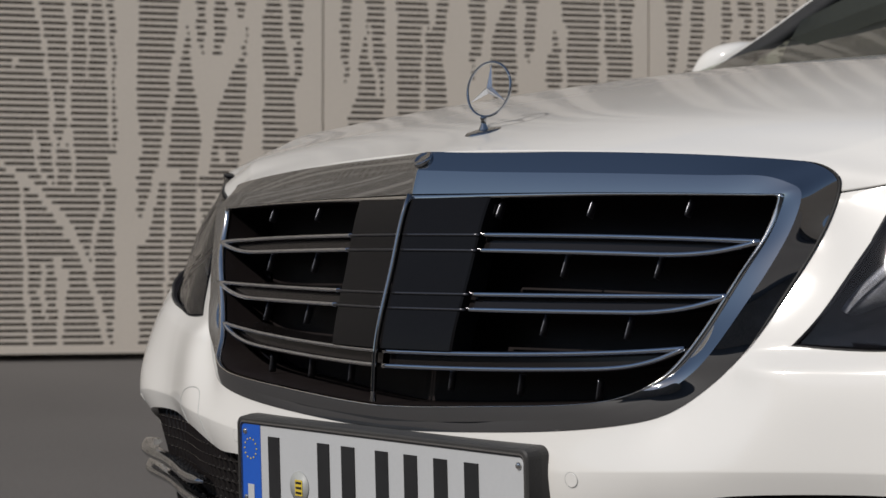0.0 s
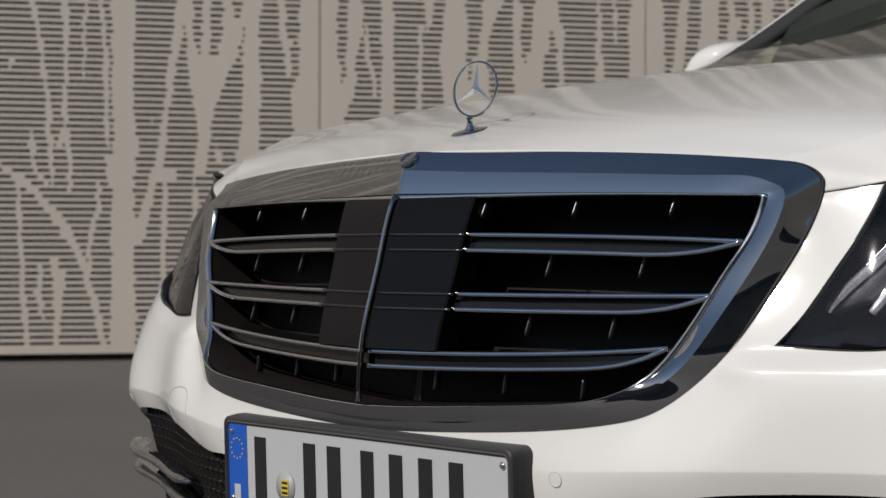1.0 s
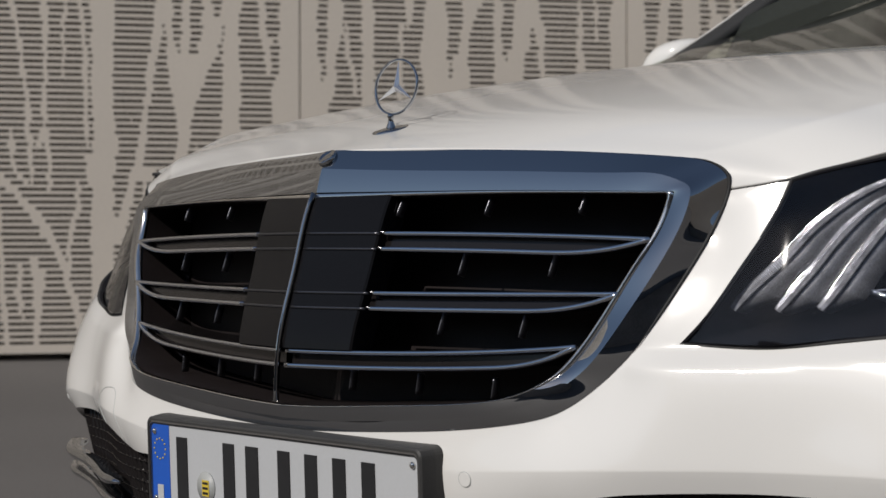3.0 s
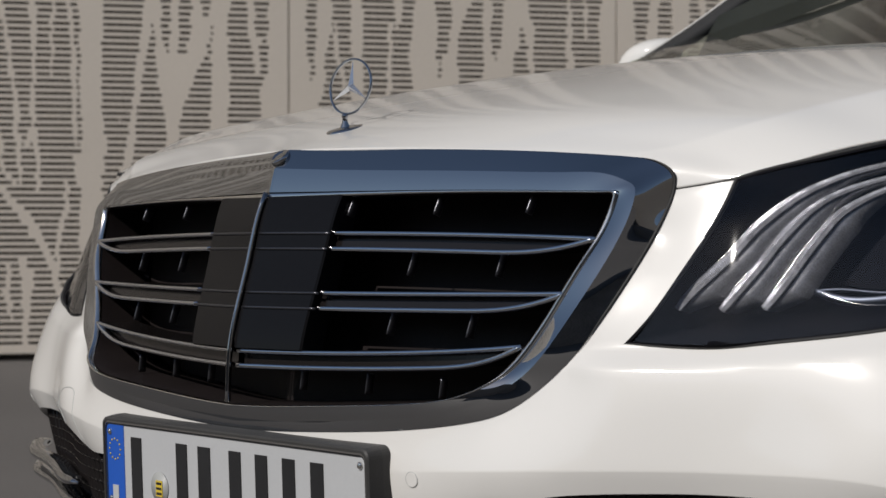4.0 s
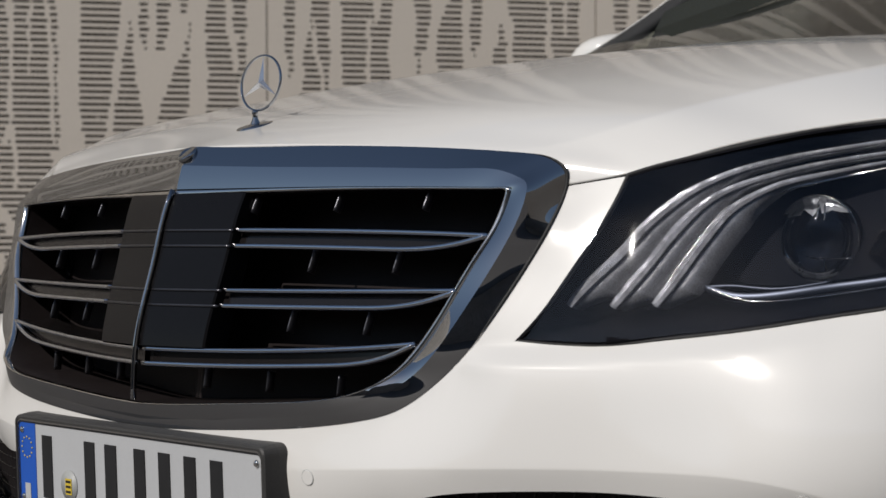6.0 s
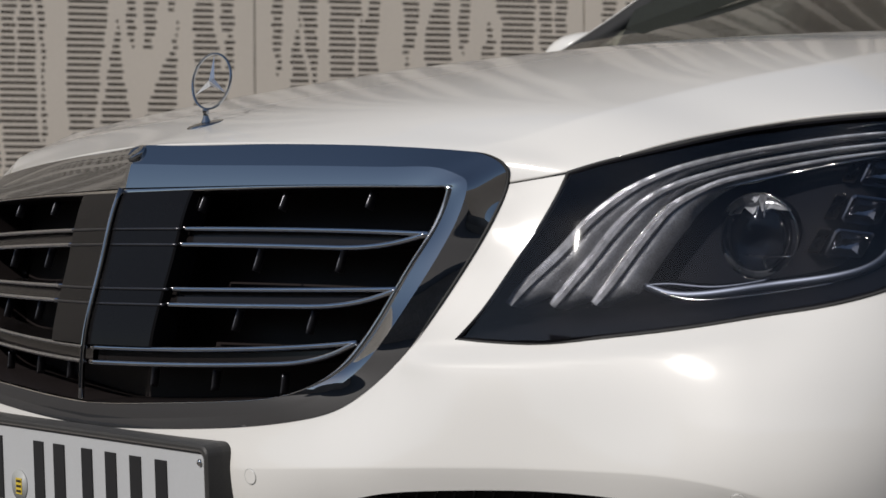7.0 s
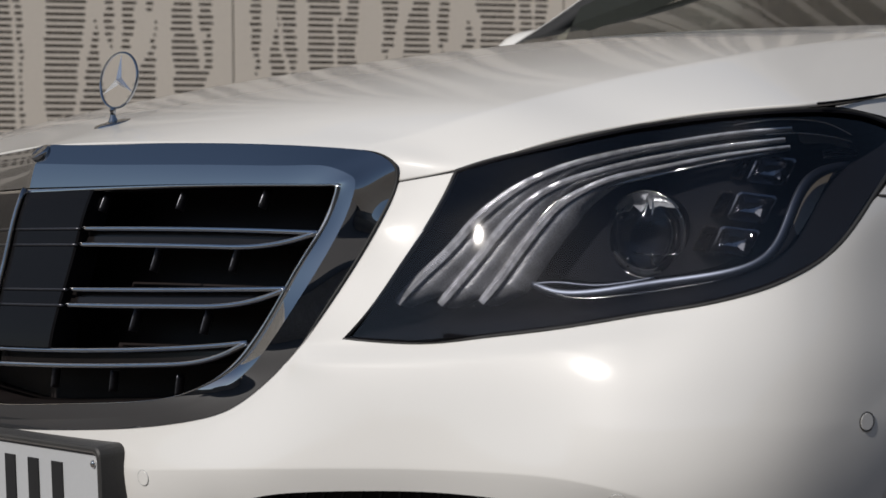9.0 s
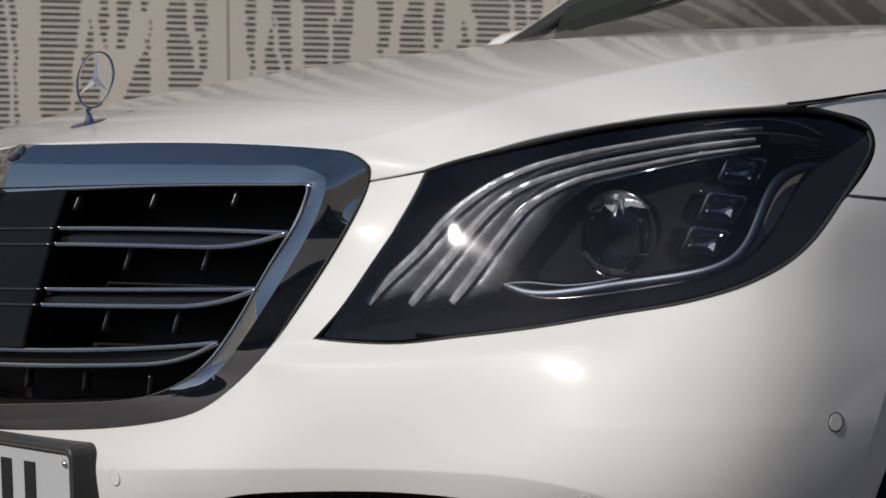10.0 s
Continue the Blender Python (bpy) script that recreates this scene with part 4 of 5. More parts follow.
    # dark shelf round the projector
    shelf = smooth_line([(0.703, 0.697), (0.735, 0.725), (0.768, 0.752), (0.82, 0.772), (0.90, 0.788), (0.99, 0.794), (1.03, 0.789), (1.00, 0.755), (0.975, 0.715), (0.945, 0.695), (0.884, 0.684), (0.80, 0.676), (0.748, 0.678)], 70, True)
    hole = np.array([(0.832 + 0.045 * math.cos(a), 0.7205 + 0.041 * math.sin(a)) for a in np.linspace(0, 2 * math.pi, 40, endpoint=False)])
    skin("shelf", shelf, [hole], 0.012, M_HOUSING, lamp, side=side, out=-0.078)
    projector(lamp, nose(0.832, 0.7205, -0.075), side)
    for s, z in ((0.948, 0.7125), (0.972, 0.744), (1.004, 0.779)):
        reflector(lamp, nose(s, z, -0.058), side)
    # side reflector plate behind the outer end
    plate = smooth_line([(1.030, 0.728), (1.048, 0.757), (1.070, 0.772), (1.095, 0.779), (1.118, 0.781), (1.100, 0.766), (1.078, 0.744), (1.056, 0.722), (1.040, 0.715)], 40, True)
    skin("side_reflector", plate, [], 0.012, M_SAND, lamp, "brown side reflector", side=side, out=-0.055)
    for pts in ([(1.058, 0.722), (1.075, 0.742), (1.095, 0.763), (1.118, 0.780)], [(1.064, 0.722), (1.083, 0.744), (1.102, 0.764), (1.124, 0.782)]):
        sweep("accent_line", on_lamp(pts, 30, -0.050) * sg, 0.0013, 0.0013, M_STRIP, lamp)
    # fine louvre beside the upper end
    for z in (0.7905, 0.7935, 0.7965):
        sweep("louvre_bar", on_lamp([(1.075, z), (1.10, z + 0.002), (1.125, z + 0.003)], 12, -0.040) * sg, 0.0012, 0.002, M_SMOKE, lamp)
    back = smooth_line([(1.045, 0.812), (1.085, 0.812), (1.118, 0.806), (1.122, 0.802), (1.085, 0.805), (1.048, 0.806)], 30, True)
    skin("upper_reflector", back, [], 0.012, M_SAND, lamp, side=side, out=-0.045)
    glint_facets(lamp, side)


def glint_facets(lamp, side):
    """Small silver chips that stand in for glints along the edges of the reflector cells and the guide ends."""
    rng, v, f = random.Random(21), [], []
    spots = [(s, z, -0.050, 0.020, 0.014, 12) for s, z in ((0.948, 0.7125), (0.972, 0.744), (1.004, 0.779))]
    spots += [(s, z, -0.020, 0.006, 0.005, 5) for s, z in ((0.585, 0.655), (0.622, 0.656), (0.663, 0.658), (0.556, 0.632))]
    spots += [(s, z, -0.055, 0.008, 0.014, 6) for s, z in ((0.918, 0.715), (0.943, 0.748), (0.972, 0.782))]
    for s, z, deep, w, h, count in spots:
        for _ in range(count):
            a, r = rng.uniform(0, 2 * math.pi), rng.uniform(0.0006, 0.0016)
            sq = 1 / max(abs(math.cos(a)), abs(math.sin(a)))
            c = nose(s + w * math.cos(a) * sq * rng.uniform(0.75, 1.0), z + h * math.sin(a) * sq * rng.uniform(0.75, 1.0), deep)
            k = len(v)
            for _ in range(4):
                d = np.array([rng.gauss(0, 1) for _ in range(3)])
                v.append((c + d / np.linalg.norm(d) * r) * (side, 1, 1))
            f += [(k, k + 1, k + 2), (k, k + 2, k + 3), (k, k + 3, k + 1), (k + 1, k + 3, k + 2)]
    tagged(mesh_ob("glint_chips", v, f, M_STRIP, lamp, "tiny silver chips standing in for glints", smooth=False), kind="stuff")


def projector(lamp, c, side):
    """A clear ball in a black well, with bright shards of its mount showing through."""
    axis = Matrix.Translation(Vector(c)) @ pose(0, 0, 0, 90, 0, 15)
    turn = Matrix.Diagonal((side, 1, 1, 1)) @ axis
    r, n = 0.041, 44

    def place(pts):
        return np.array([tuple(turn @ Vector(p)) for p in pts])

    def spun(name, prof, mat):
        bm = bmesh.new()
        vs = [[bm.verts.new((r * a * math.cos(2 * math.pi * i / n), r * a * math.sin(2 * math.pi * i / n), h)) for i in range(n)] for a, h in prof]
        for p, q in zip(vs, vs[1:]):
            for i in range(n):
                bm.faces.new((p[i], p[(i + 1) % n], q[(i + 1) % n], q[i]))
        bm.transform(turn)
        return part(name, bm, mat, lamp)

    bm = bmesh.new()
    bmesh.ops.create_uvsphere(bm, u_segments=44, v_segments=22, radius=r)
    bmesh.ops.scale(bm, vec=(1, 1, 0.62), verts=bm.verts)
    bm.transform(turn)
    ball = part("projector_lens", bm, M_BALL, lamp, "clear glass projector lens")
    ball.visible_shadow = False
    ring = [(r * 1.01 * math.cos(a), r * 1.01 * math.sin(a), 0.001) for a in np.linspace(0, 2 * np.pi, n, endpoint=False)]
    sweep("projector_ring", place(ring), 0.0011, 0.0016, M_STRIP, lamp, closed=True)
    spun("projector_bowl", ((1.0, -0.004), (0.97, -0.02), (0.8, -0.045), (0.3, -0.055), (0.02, -0.056)), M_HOUSING)
    # jagged bright crown under the top of the ball
    ang = np.radians([148, 132, 121, 110, 101, 93, 86, 77, 66, 52, 38])
    rad = np.array([0.95, 0.74, 0.80, 0.55, 0.60, 0.90, 0.58, 0.62, 0.72, 0.78, 0.96]) * r
    crown = np.stack([rad * np.cos(ang), rad * np.sin(ang), -0.006 + 0 * ang], 1)
    top = np.stack([0.97 * r * np.cos(ang), 0.97 * r * np.sin(ang), -0.016 + 0 * ang], 1)
    v = place(np.stack([crown, 0.6 * crown + 0.4 * top + np.array((0, 0, -0.003)), top], 1).reshape(-1, 3))
    mesh_ob("projector_crown", v, grid_faces(len(ang), 3, side < 0), M_SATIN, lamp, "bright faceted mount seen through the lens", smooth=False)
    for pts, w in (([(-0.010, -0.017, 0.006), (0.004, -0.0195, 0.010), (0.022, -0.020, 0.012), (0.040, -0.019, 0.012)], 0.0016), ([(0.012, -0.018, 0.010), (0.0115, -0.026, 0.010), (0.014, -0.030, 0.010)], 0.0022),
                   ([(-0.003, 0.016, -0.002), (-0.002, 0.031, -0.008)], 0.0018), ([(0.006, 0.018, -0.002), (0.004, 0.033, -0.008)], 0.0018)):
        sweep("projector_bracket", place(smooth_line(pts, 10)), w, w, M_STRIP, lamp)
    # tiny silver balls added as glints in the projector
    for x, y in ((-0.0175, -0.0235), (-0.0175, -0.0305), (0.012, 0.0245), (-0.024, 0.016)):
        bm = bmesh.new()
        bmesh.ops.create_uvsphere(bm, u_segments=10, v_segments=6, radius=0.0013)
        bm.transform(turn @ Matrix.Translation((x, y, 0.004)))
        part("glint_bead", bm, M_STRIP, lamp)


def reflector(lamp, c, side):
    """A square reflector cell with its frame, and a smaller dark cell beside it."""
    axis = Matrix.Translation(c) @ pose(0, 0, 0, 90, 8, 45)
    rng = random.Random(7)

    def loop(bm, a, b, d, x0, skew=0.004, wob=0.0):
        return [bm.verts.new((x0 + x * a * (1 + wob * rng.uniform(-1, 1)) + y * skew, y * b * (1 + wob * rng.uniform(-1, 1)), d)) for x, y in ((-1, -0.8), (-0.85, -1), (0.85, -1), (1, -0.8), (1, 0.8), (0.85, 1), (-0.85, 1), (-1, 0.8))]

    for w, h, x0, d in ((0.0185, 0.0135, 0.0, 0.0), (0.006, 0.0125, -0.0275, -0.006)):
        big = x0 == 0
        for name, prof, mat in (("reflector_frame", ((w, h, d - 0.02, x0), (w, h, d, x0), (w * 0.90, h * 0.86, d + 0.001, x0), (w * 0.88, h * 0.82, d - 0.003, x0)), M_FACET if big else M_BLACK),
                                ("reflector_bowl", ((w * 0.88, h * 0.82, d - 0.003, x0), (w * 0.70, h * 0.62, d - 0.010, x0), (w * 0.42, h * 0.36, d - 0.013, x0), (w * 0.1, h * 0.1, d - 0.014, x0)), M_FACET if big else M_BLACK)):
            bm = bmesh.new()
            vs = [loop(bm, *p, wob=0.16 if name == "reflector_bowl" and big and i else 0.0) for i, p in enumerate(prof)]
            for p, q in zip(vs, vs[1:]):
                for i in range(8):
                    bm.faces.new((p[i], p[(i + 1) % 8], q[(i + 1) % 8], q[i]))
            bm.transform(Matrix.Diagonal((side, 1, 1, 1)) @ axis)
            part(name, bm, mat, lamp, smooth=False)


build_headlamp(1)
build_headlamp(-1)


# ---- bonnet ornament ----
def lathe(name, profile, mat, parent, m, n=32, label=""):
    bm = bmesh.new()
    vs = [[bm.verts.new((r * math.cos(2 * math.pi * i / n), r * math.sin(2 * math.pi * i / n), h)) for i in range(n)] for r, h in profile]
    for a, b in zip(vs, vs[1:]):
        for i in range(n):
            bm.faces.new((a[i], a[(i + 1) % n], b[(i + 1) % n], b[i]))
    bm.faces.new(vs[0][::-1])
    bm.faces.new(vs[-1])
    bmesh.ops.recalc_face_normals(bm, faces=bm.faces)
    bm.transform(m)
    return part(name, bm, mat, parent, label)


def build_ornament():
    orn = tagged(new("bonnet_ornament"), "chrome ring with three spokes on a stalk")
    orn.parent = car
    lean = Matrix.Translation((-0.006, 0.129, 0.9095)) @ pose(0, 0, 0, -8, 0, 8)
    a = np.linspace(0, 2 * np.pi, 72, endpoint=False)
    ring = [tuple(lean @ Vector((0.0335 * math.cos(q), 0, 0.0335 * math.sin(q)))) for q in a]
    sweep("ring", ring, 0.0028, 0.0036, M_CHROME, orn, closed=True, sides=10, power=0.9)
    for ang in (90, 210, 330):
        d, p = Vector((math.cos(radians(ang)), 0, math.sin(radians(ang)))), Vector((-math.sin(radians(ang)), 0, math.cos(radians(ang))))
        bm = bmesh.new()
        tip, ridge_f, ridge_b = bm.verts.new(d * 0.0325), bm.verts.new((0, -0.0045, 0)), bm.verts.new((0, 0.0045, 0))
        l, r = bm.verts.new(d * 0.0030 + p * 0.0046), bm.verts.new(d * 0.0030 - p * 0.0046)
        for t in ((tip, l, ridge_f), (tip, ridge_f, r), (tip, ridge_b, l), (tip, r, ridge_b)):
            bm.faces.new(t)
        bm.transform(lean)
        part("spoke", bm, M_SPOKE, orn, smooth=False)
    tilt = Matrix.Translation((-0.006, 0.121, 0.857)) @ pose(0, 0, 0, 15, 0, 0)
    lathe("stalk", ((0.0068, 0.0), (0.0060, 0.004), (0.0036, 0.009), (0.0030, 0.014), (0.0042, 0.0165), (0.0030, 0.0195)), M_CHROME, orn, tilt @ pose(0, 0, 0, -12, 0, 0))
    lathe("foot", ((0.0235, -0.002), (0.0235, 0.0005), (0.021, 0.0022), (0.012, 0.0034), (0.004, 0.0038)), M_CHROME, orn, tilt)


build_ornament()
# round badge on the crest of the surround
lathe("crest_badge", ((0.0125, -0.006), (0.0125, 0.0008), (0.011, 0.002), (0.0098, 0.0012), (0.004, 0.001)), M_CHROME, grille, Matrix.Translation((-0.001, 0.0205, 0.8215)) @ pose(0, 0, 0, 40, 0, 0))


# ---- number plate ----
def rounded(w, h, r, n=6):
    pts = []
    for cx, cz, a0 in ((w - r, h - r, 0), (-w + r, h - r, 90), (-w + r, -h + r, 180), (w - r, -h + r, 270)):
        pts += [(cx + r * math.cos(radians(a0 + 90 * i / n)), cz + r * math.sin(radians(a0 + 90 * i / n))) for i in range(n + 1)]
    return pts


def plate_layer(name, rings, mat, parent, m, label="", smooth=False):
    """Loops of (outline, depth) joined, the last one filled."""
    bm = bmesh.new()
    vs = [[bm.verts.new((x, y, z)) for x, z in o] for o, y in rings]
    for a, b in zip(vs, vs[1:]):
        for i in range(len(a)):
            bm.faces.new((a[i], a[(i + 1) % len(a)], b[(i + 1) % len(b)], b[i]))
    bm.faces.new(vs[-1])
    bm.transform(m)
    return part(name, bm, mat, parent, label, smooth)


def plate_ring(name, outer, inner, y, mat, parent, m, label):
    """A flat frame a few tenths of a millimetre proud of the sheet."""
    bm = bmesh.new()
    vs = [[bm.verts.new((a, d, c)) for a, c in rounded(*o)] for o, d in ((outer, -0.002), (outer, y), (inner, y), (inner, -0.002))]
    n = len(vs[0])
    for p, q in zip(vs, vs[1:]):
        for i in range(n):
            bm.faces.new((p[i], p[(i + 1) % n], q[(i + 1) % n], q[i]))
    bm.transform(m)
    return part(name, bm, mat, parent, label, smooth=False)


def build_plate():
    plate = tagged(new("number_plate"), "white number plate with blue band in a black holder")
    plate.parent = car
    m = Matrix.Translation((0.006, -0.058, 0.4495)) @ pose(0, 0, 0, 2, 0, 0)
    W, H = 0.2632, 0.0588
    plate_layer("holder", [(rounded(W + 0.003, H + 0.002, 0.012), 0.04), (rounded(W + 0.003, H + 0.002, 0.012), 0.012), (rounded(W, H, 0.010), -0.004), (rounded(W - 0.002, H - 0.002, 0.008), -0.006), (rounded(W - 0.0045, H - 0.0045, 0.008), -0.006), (rounded(W - 0.005, H - 0.005, 0.008), -0.0005)], M_HOLDER, plate, m, "black plastic plate holder")
    plate_layer("sheet", [(rounded(0.2595, 0.0545, 0.008), 0.001), (rounded(0.2595, 0.0545, 0.008), -0.0028), (rounded(0.2585, 0.0535, 0.008), -0.0035), (rounded(0.2565, 0.0515, 0.007), -0.0028)], M_PLATE, plate, m, "white pressed plate sheet")
    plate_ring("sheet_edge", (0.2596, 0.0546, 0.008), (0.2572, 0.0522, 0.007), -0.0052, M_STRIP, plate, m, "bare raised edge of the sheet")
    plate_ring("border_line", (0.2566, 0.0516, 0.007), (0.2552, 0.0502, 0.0062), -0.0040, M_INK, plate, m, "thin black border line")

    def box(x0, x1, z0, z1, y0=-0.0046, y1=-0.002):
        return box_mesh([(x, y, z) for y in (y0, y1) for x, z in ((x0, z0), (x1, z0), (x1, z1), (x0, z1))])

    band = box(-0.2575, -0.2165, -0.0525, 0.0525, -0.0036)
    band.transform(m)
    part("blue_band", band, M_BLUE, plate, "blue country band", smooth=False)
    # characters as plain upright bars of their size
    for x, w in ((-0.188, 0.030), (-0.089, 0.030), (-0.042, 0.032), (0.020, 0.030), (0.071, 0.030), (0.122, 0.030), (0.173, 0.030)):
        b = box(x - w / 2 + 0.004, x + w / 2 - 0.004, -0.0375, 0.0375)
        b.transform(m)
        part("character_bar", b, M_INK, plate, "plain black bar", smooth=False)
    b = box(-0.2435, -0.2305, -0.043, -0.024, -0.0044)
    b.transform(m)
    part("code_bar", b, M_PLATE, plate, smooth=False)
    for i in range(12):
        a = radians(30 * i)
        lathe("dot", ((0.0013, 0), (0.0013, 0.0006)), M_GOLD, plate, m @ Matrix.Translation((-0.237 + 0.0125 * math.cos(a), -0.0036, 0.020 + 0.0125 * math.sin(a))) @ pose(0, 0, 0, 90, 0, 0), 6)
    lathe("seal", ((0.0185, 0), (0.0185, 0.0012)), M_GREY, plate, m @ Matrix.Translation((-0.138, -0.003, -0.018)) @ pose(0, 0, 0, 90, 0, 0), 32, "round grey registration seal")
    b = box(-0.145, -0.131, -0.029, -0.010, -0.0050)
    b.transform(m)
    part("seal_crest", b, M_GOLD, plate, smooth=False)
    for z in (-0.0255, -0.0195, -0.0135):
        b = box(-0.1435, -0.1325, z - 0.0014, z + 0.0014, -0.0054)
        b.transform(m)
        part("crest_bar", b, M_INK, plate, smooth=False)
    for x, z in ((-0.2475, 0.041), (0.2475, 0.041), (-0.2475, -0.041), (0.2475, -0.041)):
        lathe("screw", ((0.004, 0), (0.004, 0.0015), (0.0025, 0.003), (0.0005, 0.0034)), M_STRIP, plate, m @ Matrix.Translation((x, -0.003, z)) @ pose(0, 0, 0, 90, 0, 0), 16)


build_plate()


# ---- bumper sensors, mouth mesh and blades ----
def sensor(s, z, side):
    p, e = bumper_skin(np.array(s), np.array(z)), 1e-3
    n = np.cross(bumper_skin(np.array(s + e), np.array(z)) - p, bumper_skin(np.array(s), np.array(z + e)) - p)
    if n[1] > 0:
        n = -n
    n = n / np.linalg.norm(n)
    p = p + n * 0.0003
    m = Matrix.Translation(p * (side, 1, 1)) @ Vector(n * (side, 1, 1)).to_track_quat("Z", "Y").to_matrix().to_4x4()
    if s < 1:
        lathe("sensor_ring", ((0.0084, -0.004), (0.0084, 0.0001), (0.0080, 0.0001), (0.0079, -0.003)), M_GREY, car, m)
    else:
        # the corner sensors have a dark gap round them
        lathe("sensor_ring", ((0.0090, -0.004), (0.0090, 0.0002), (0.0080, 0.0002), (0.0079, -0.003)), M_RUBBER, car, m)
    lathe("parking_sensor", ((0.0078, -0.004), (0.0078, 0.0001), (0.0076, 0.0004), (0.0072, 0.00045), (0.0071, 0.00045), (0.001, 0.00045)), M_WHITE, car, m, 28, "round white parking sensor")


for side in (1, -1):
    sensor(0.303, 0.478, side)
    sensor(0.829, 0.4865, side)
    sensor(1.071, 0.552, side)

# ---- cabin, screen, mirrors, wheels: plain where the view hardly reaches ----
def build_cabin():
    # screen pillars
    for side in (1, -1):
        line = smooth_line([(0.945 * side, 1.36, 0.96), (0.90 * side, 1.48, 1.04), (0.83 * side, 1.67, 1.165), (0.77 * side, 1.84, 1.28), (0.69 * side, 2.16, 1.39), (0.60 * side, 2.52, 1.44)], 40)
        sweep("pillar", line, 0.011, 0.022, M_WHITE, car, up=(side, 0, 0.3), label="white screen pillar")
        sweep("pillar_seal", line + np.array((-0.030 * side, -0.006, -0.004)), 0.056, 0.026, M_RUBBER, car, up=(0, -0.45, 0.9))
    nx, ny = 25, 24
    u, w = np.meshgrid(np.linspace(-1, 1, nx), np.linspace(0, 1, ny), indexing="ij")
    hw = 0.885 - 0.27 * w
    g = np.stack([u * hw, 1.10 + 0.07 * u**2 + w * (1.27 + 0.05 * u**2), 0.972 + 0.475 * w**0.93 - 0.012 * u**2], -1).reshape(-1, 3)
    ob = mesh_ob("windscreen", g, grid_faces(nx, ny), M_GLASS, car, "clear green-tinted windscreen")
    ob.visible_shadow = False
    # scuttle panel, dashboard, roof and flanks
    u = np.linspace(-1, 1, 21)
    rows = [np.stack([u * 0.84, 1.06 + 0.12 * u**2, 0.972 - 0.04 * u**2], 1), np.stack([u * 0.80, 1.17 + 0.09 * u**2, 0.976 - 0.02 * u**2], 1), np.stack([u * 0.76, 1.30 + 0.07 * u**2, 0.985 - 0.01 * u**2], 1)]
    mesh_ob("scuttle", np.stack(rows, 1).reshape(-1, 3), grid_faces(21, 3), M_MATT, car, "black plastic scuttle panel")
    rows = [np.stack([u * 0.76, 1.30 + 0 * u, 0.955 + 0 * u], 1), np.stack([u * 0.75, 1.6 + 0 * u, 1.0 - 0.02 * u**2], 1), np.stack([u * 0.73, 1.85 + 0 * u, 0.985 - 0.02 * u**2], 1), np.stack([u * 0.73, 1.9 + 0 * u, 0.6 + 0 * u], 1)]
    mesh_ob("dashboard", np.stack(rows, 1).reshape(-1, 3), grid_faces(21, 4), M_DASH, car, "dark dashboard")
    t = np.linspace(0, 1, 16)
    ry, rz = 2.36 + 2.6 * t, 1.44 + 0.05 * np.sin(np.pi * np.clip(t * 1.3, 0, 1)) - 0.45 * np.clip((t - 0.55) / 0.45, 0, 1) ** 1.6
    half = 0.58 + 0.06 * np.sin(np.pi * t)
    g = np.stack([u[:, None] * half, ry + 0 * u[:, None], rz - 0.05 * abs(u[:, None]) ** 3], -1).reshape(-1, 3)
    roof = mesh_ob("roof", g, grid_faces(21, 16), M_WHITE, car, "white roof")
    roof.modifiers.new("thick", "SOLIDIFY").thickness = 0.03
    for side in (1, -1):
        z = np.array([0.22, 0.35, 0.6, 0.8, 0.93, 0.955])
        x = np.array([0.90, 0.945, 0.955, 0.945, 0.90, 0.84])
        yy = np.linspace(2.35, 5.1, 24)
        pinch = 1 - 0.16 * np.clip((yy - 4.5) / 0.6, 0, 1) ** 2
        g = np.stack([x[None] * pinch[:, None] * side, yy[:, None] + 0 * z, z[None] + 0 * yy[:, None]], -1).reshape(-1, 3)
        mesh_ob("flank", g, grid_faces(24, 6, side < 0), M_WHITE, car, "white painted flank")
        line = smooth_line([(0.84 * side, 1.9, 0.955), (0.845 * side, 2.8, 0.965), (0.83 * side, 3.9, 0.975), (0.78 * side, 4.6, 0.98)], 30)
        sweep("waist_trim", line, 0.02, 0.02, M_CHROME, car, up=(0, 0, 1))
        line = smooth_line([(0.66 * side, 3.05, 1.43), (0.76 * side, 3.07, 1.2), (0.84 * side, 3.08, 0.96)], 14)
        sweep("door_pillar", line, 0.07, 0.03, M_MATT, car, up=(side, 0, 0.3))
        line = smooth_line([(0.60 * side, 2.42, 1.435), (0.635 * side, 3.1, 1.455), (0.62 * side, 3.9, 1.39), (0.62 * side, 4.5, 1.17), (0.72 * side, 4.85, 0.99)], 40)
        sweep("roof_rail", line, 0.07, 0.05, M_WHITE, car, up=(0, 0, 1))
    u2 = np.linspace(-1, 1, 13)
    rows = [np.stack([u2 * 0.84, 4.7 + 0 * u2, 0.975 + 0 * u2], 1), np.stack([u2 * 0.80, 5.05 - 0.08 * u2**2, 0.98 + 0 * u2], 1), np.stack([u2 * 0.82, 5.13 - 0.12 * u2**2, 0.7 + 0 * u2], 1), np.stack([u2 * 0.80, 5.1 - 0.12 * u2**2, 0.25 + 0 * u2], 1)]
    mesh_ob("boot", np.stack(rows, 1).reshape(-1, 3), grid_faces(13, 4), M_WHITE, car, "white boot lid and rear bumper")
    fl = [(-0.85, 0.3, 0.2), (0.85, 0.3, 0.2), (0.88, 5.0, 0.2), (-0.88, 5.0, 0.2)]
    mesh_ob("underbody", fl, [(0, 1, 2, 3)], M_MATT, car, smooth=False)


build_cabin()


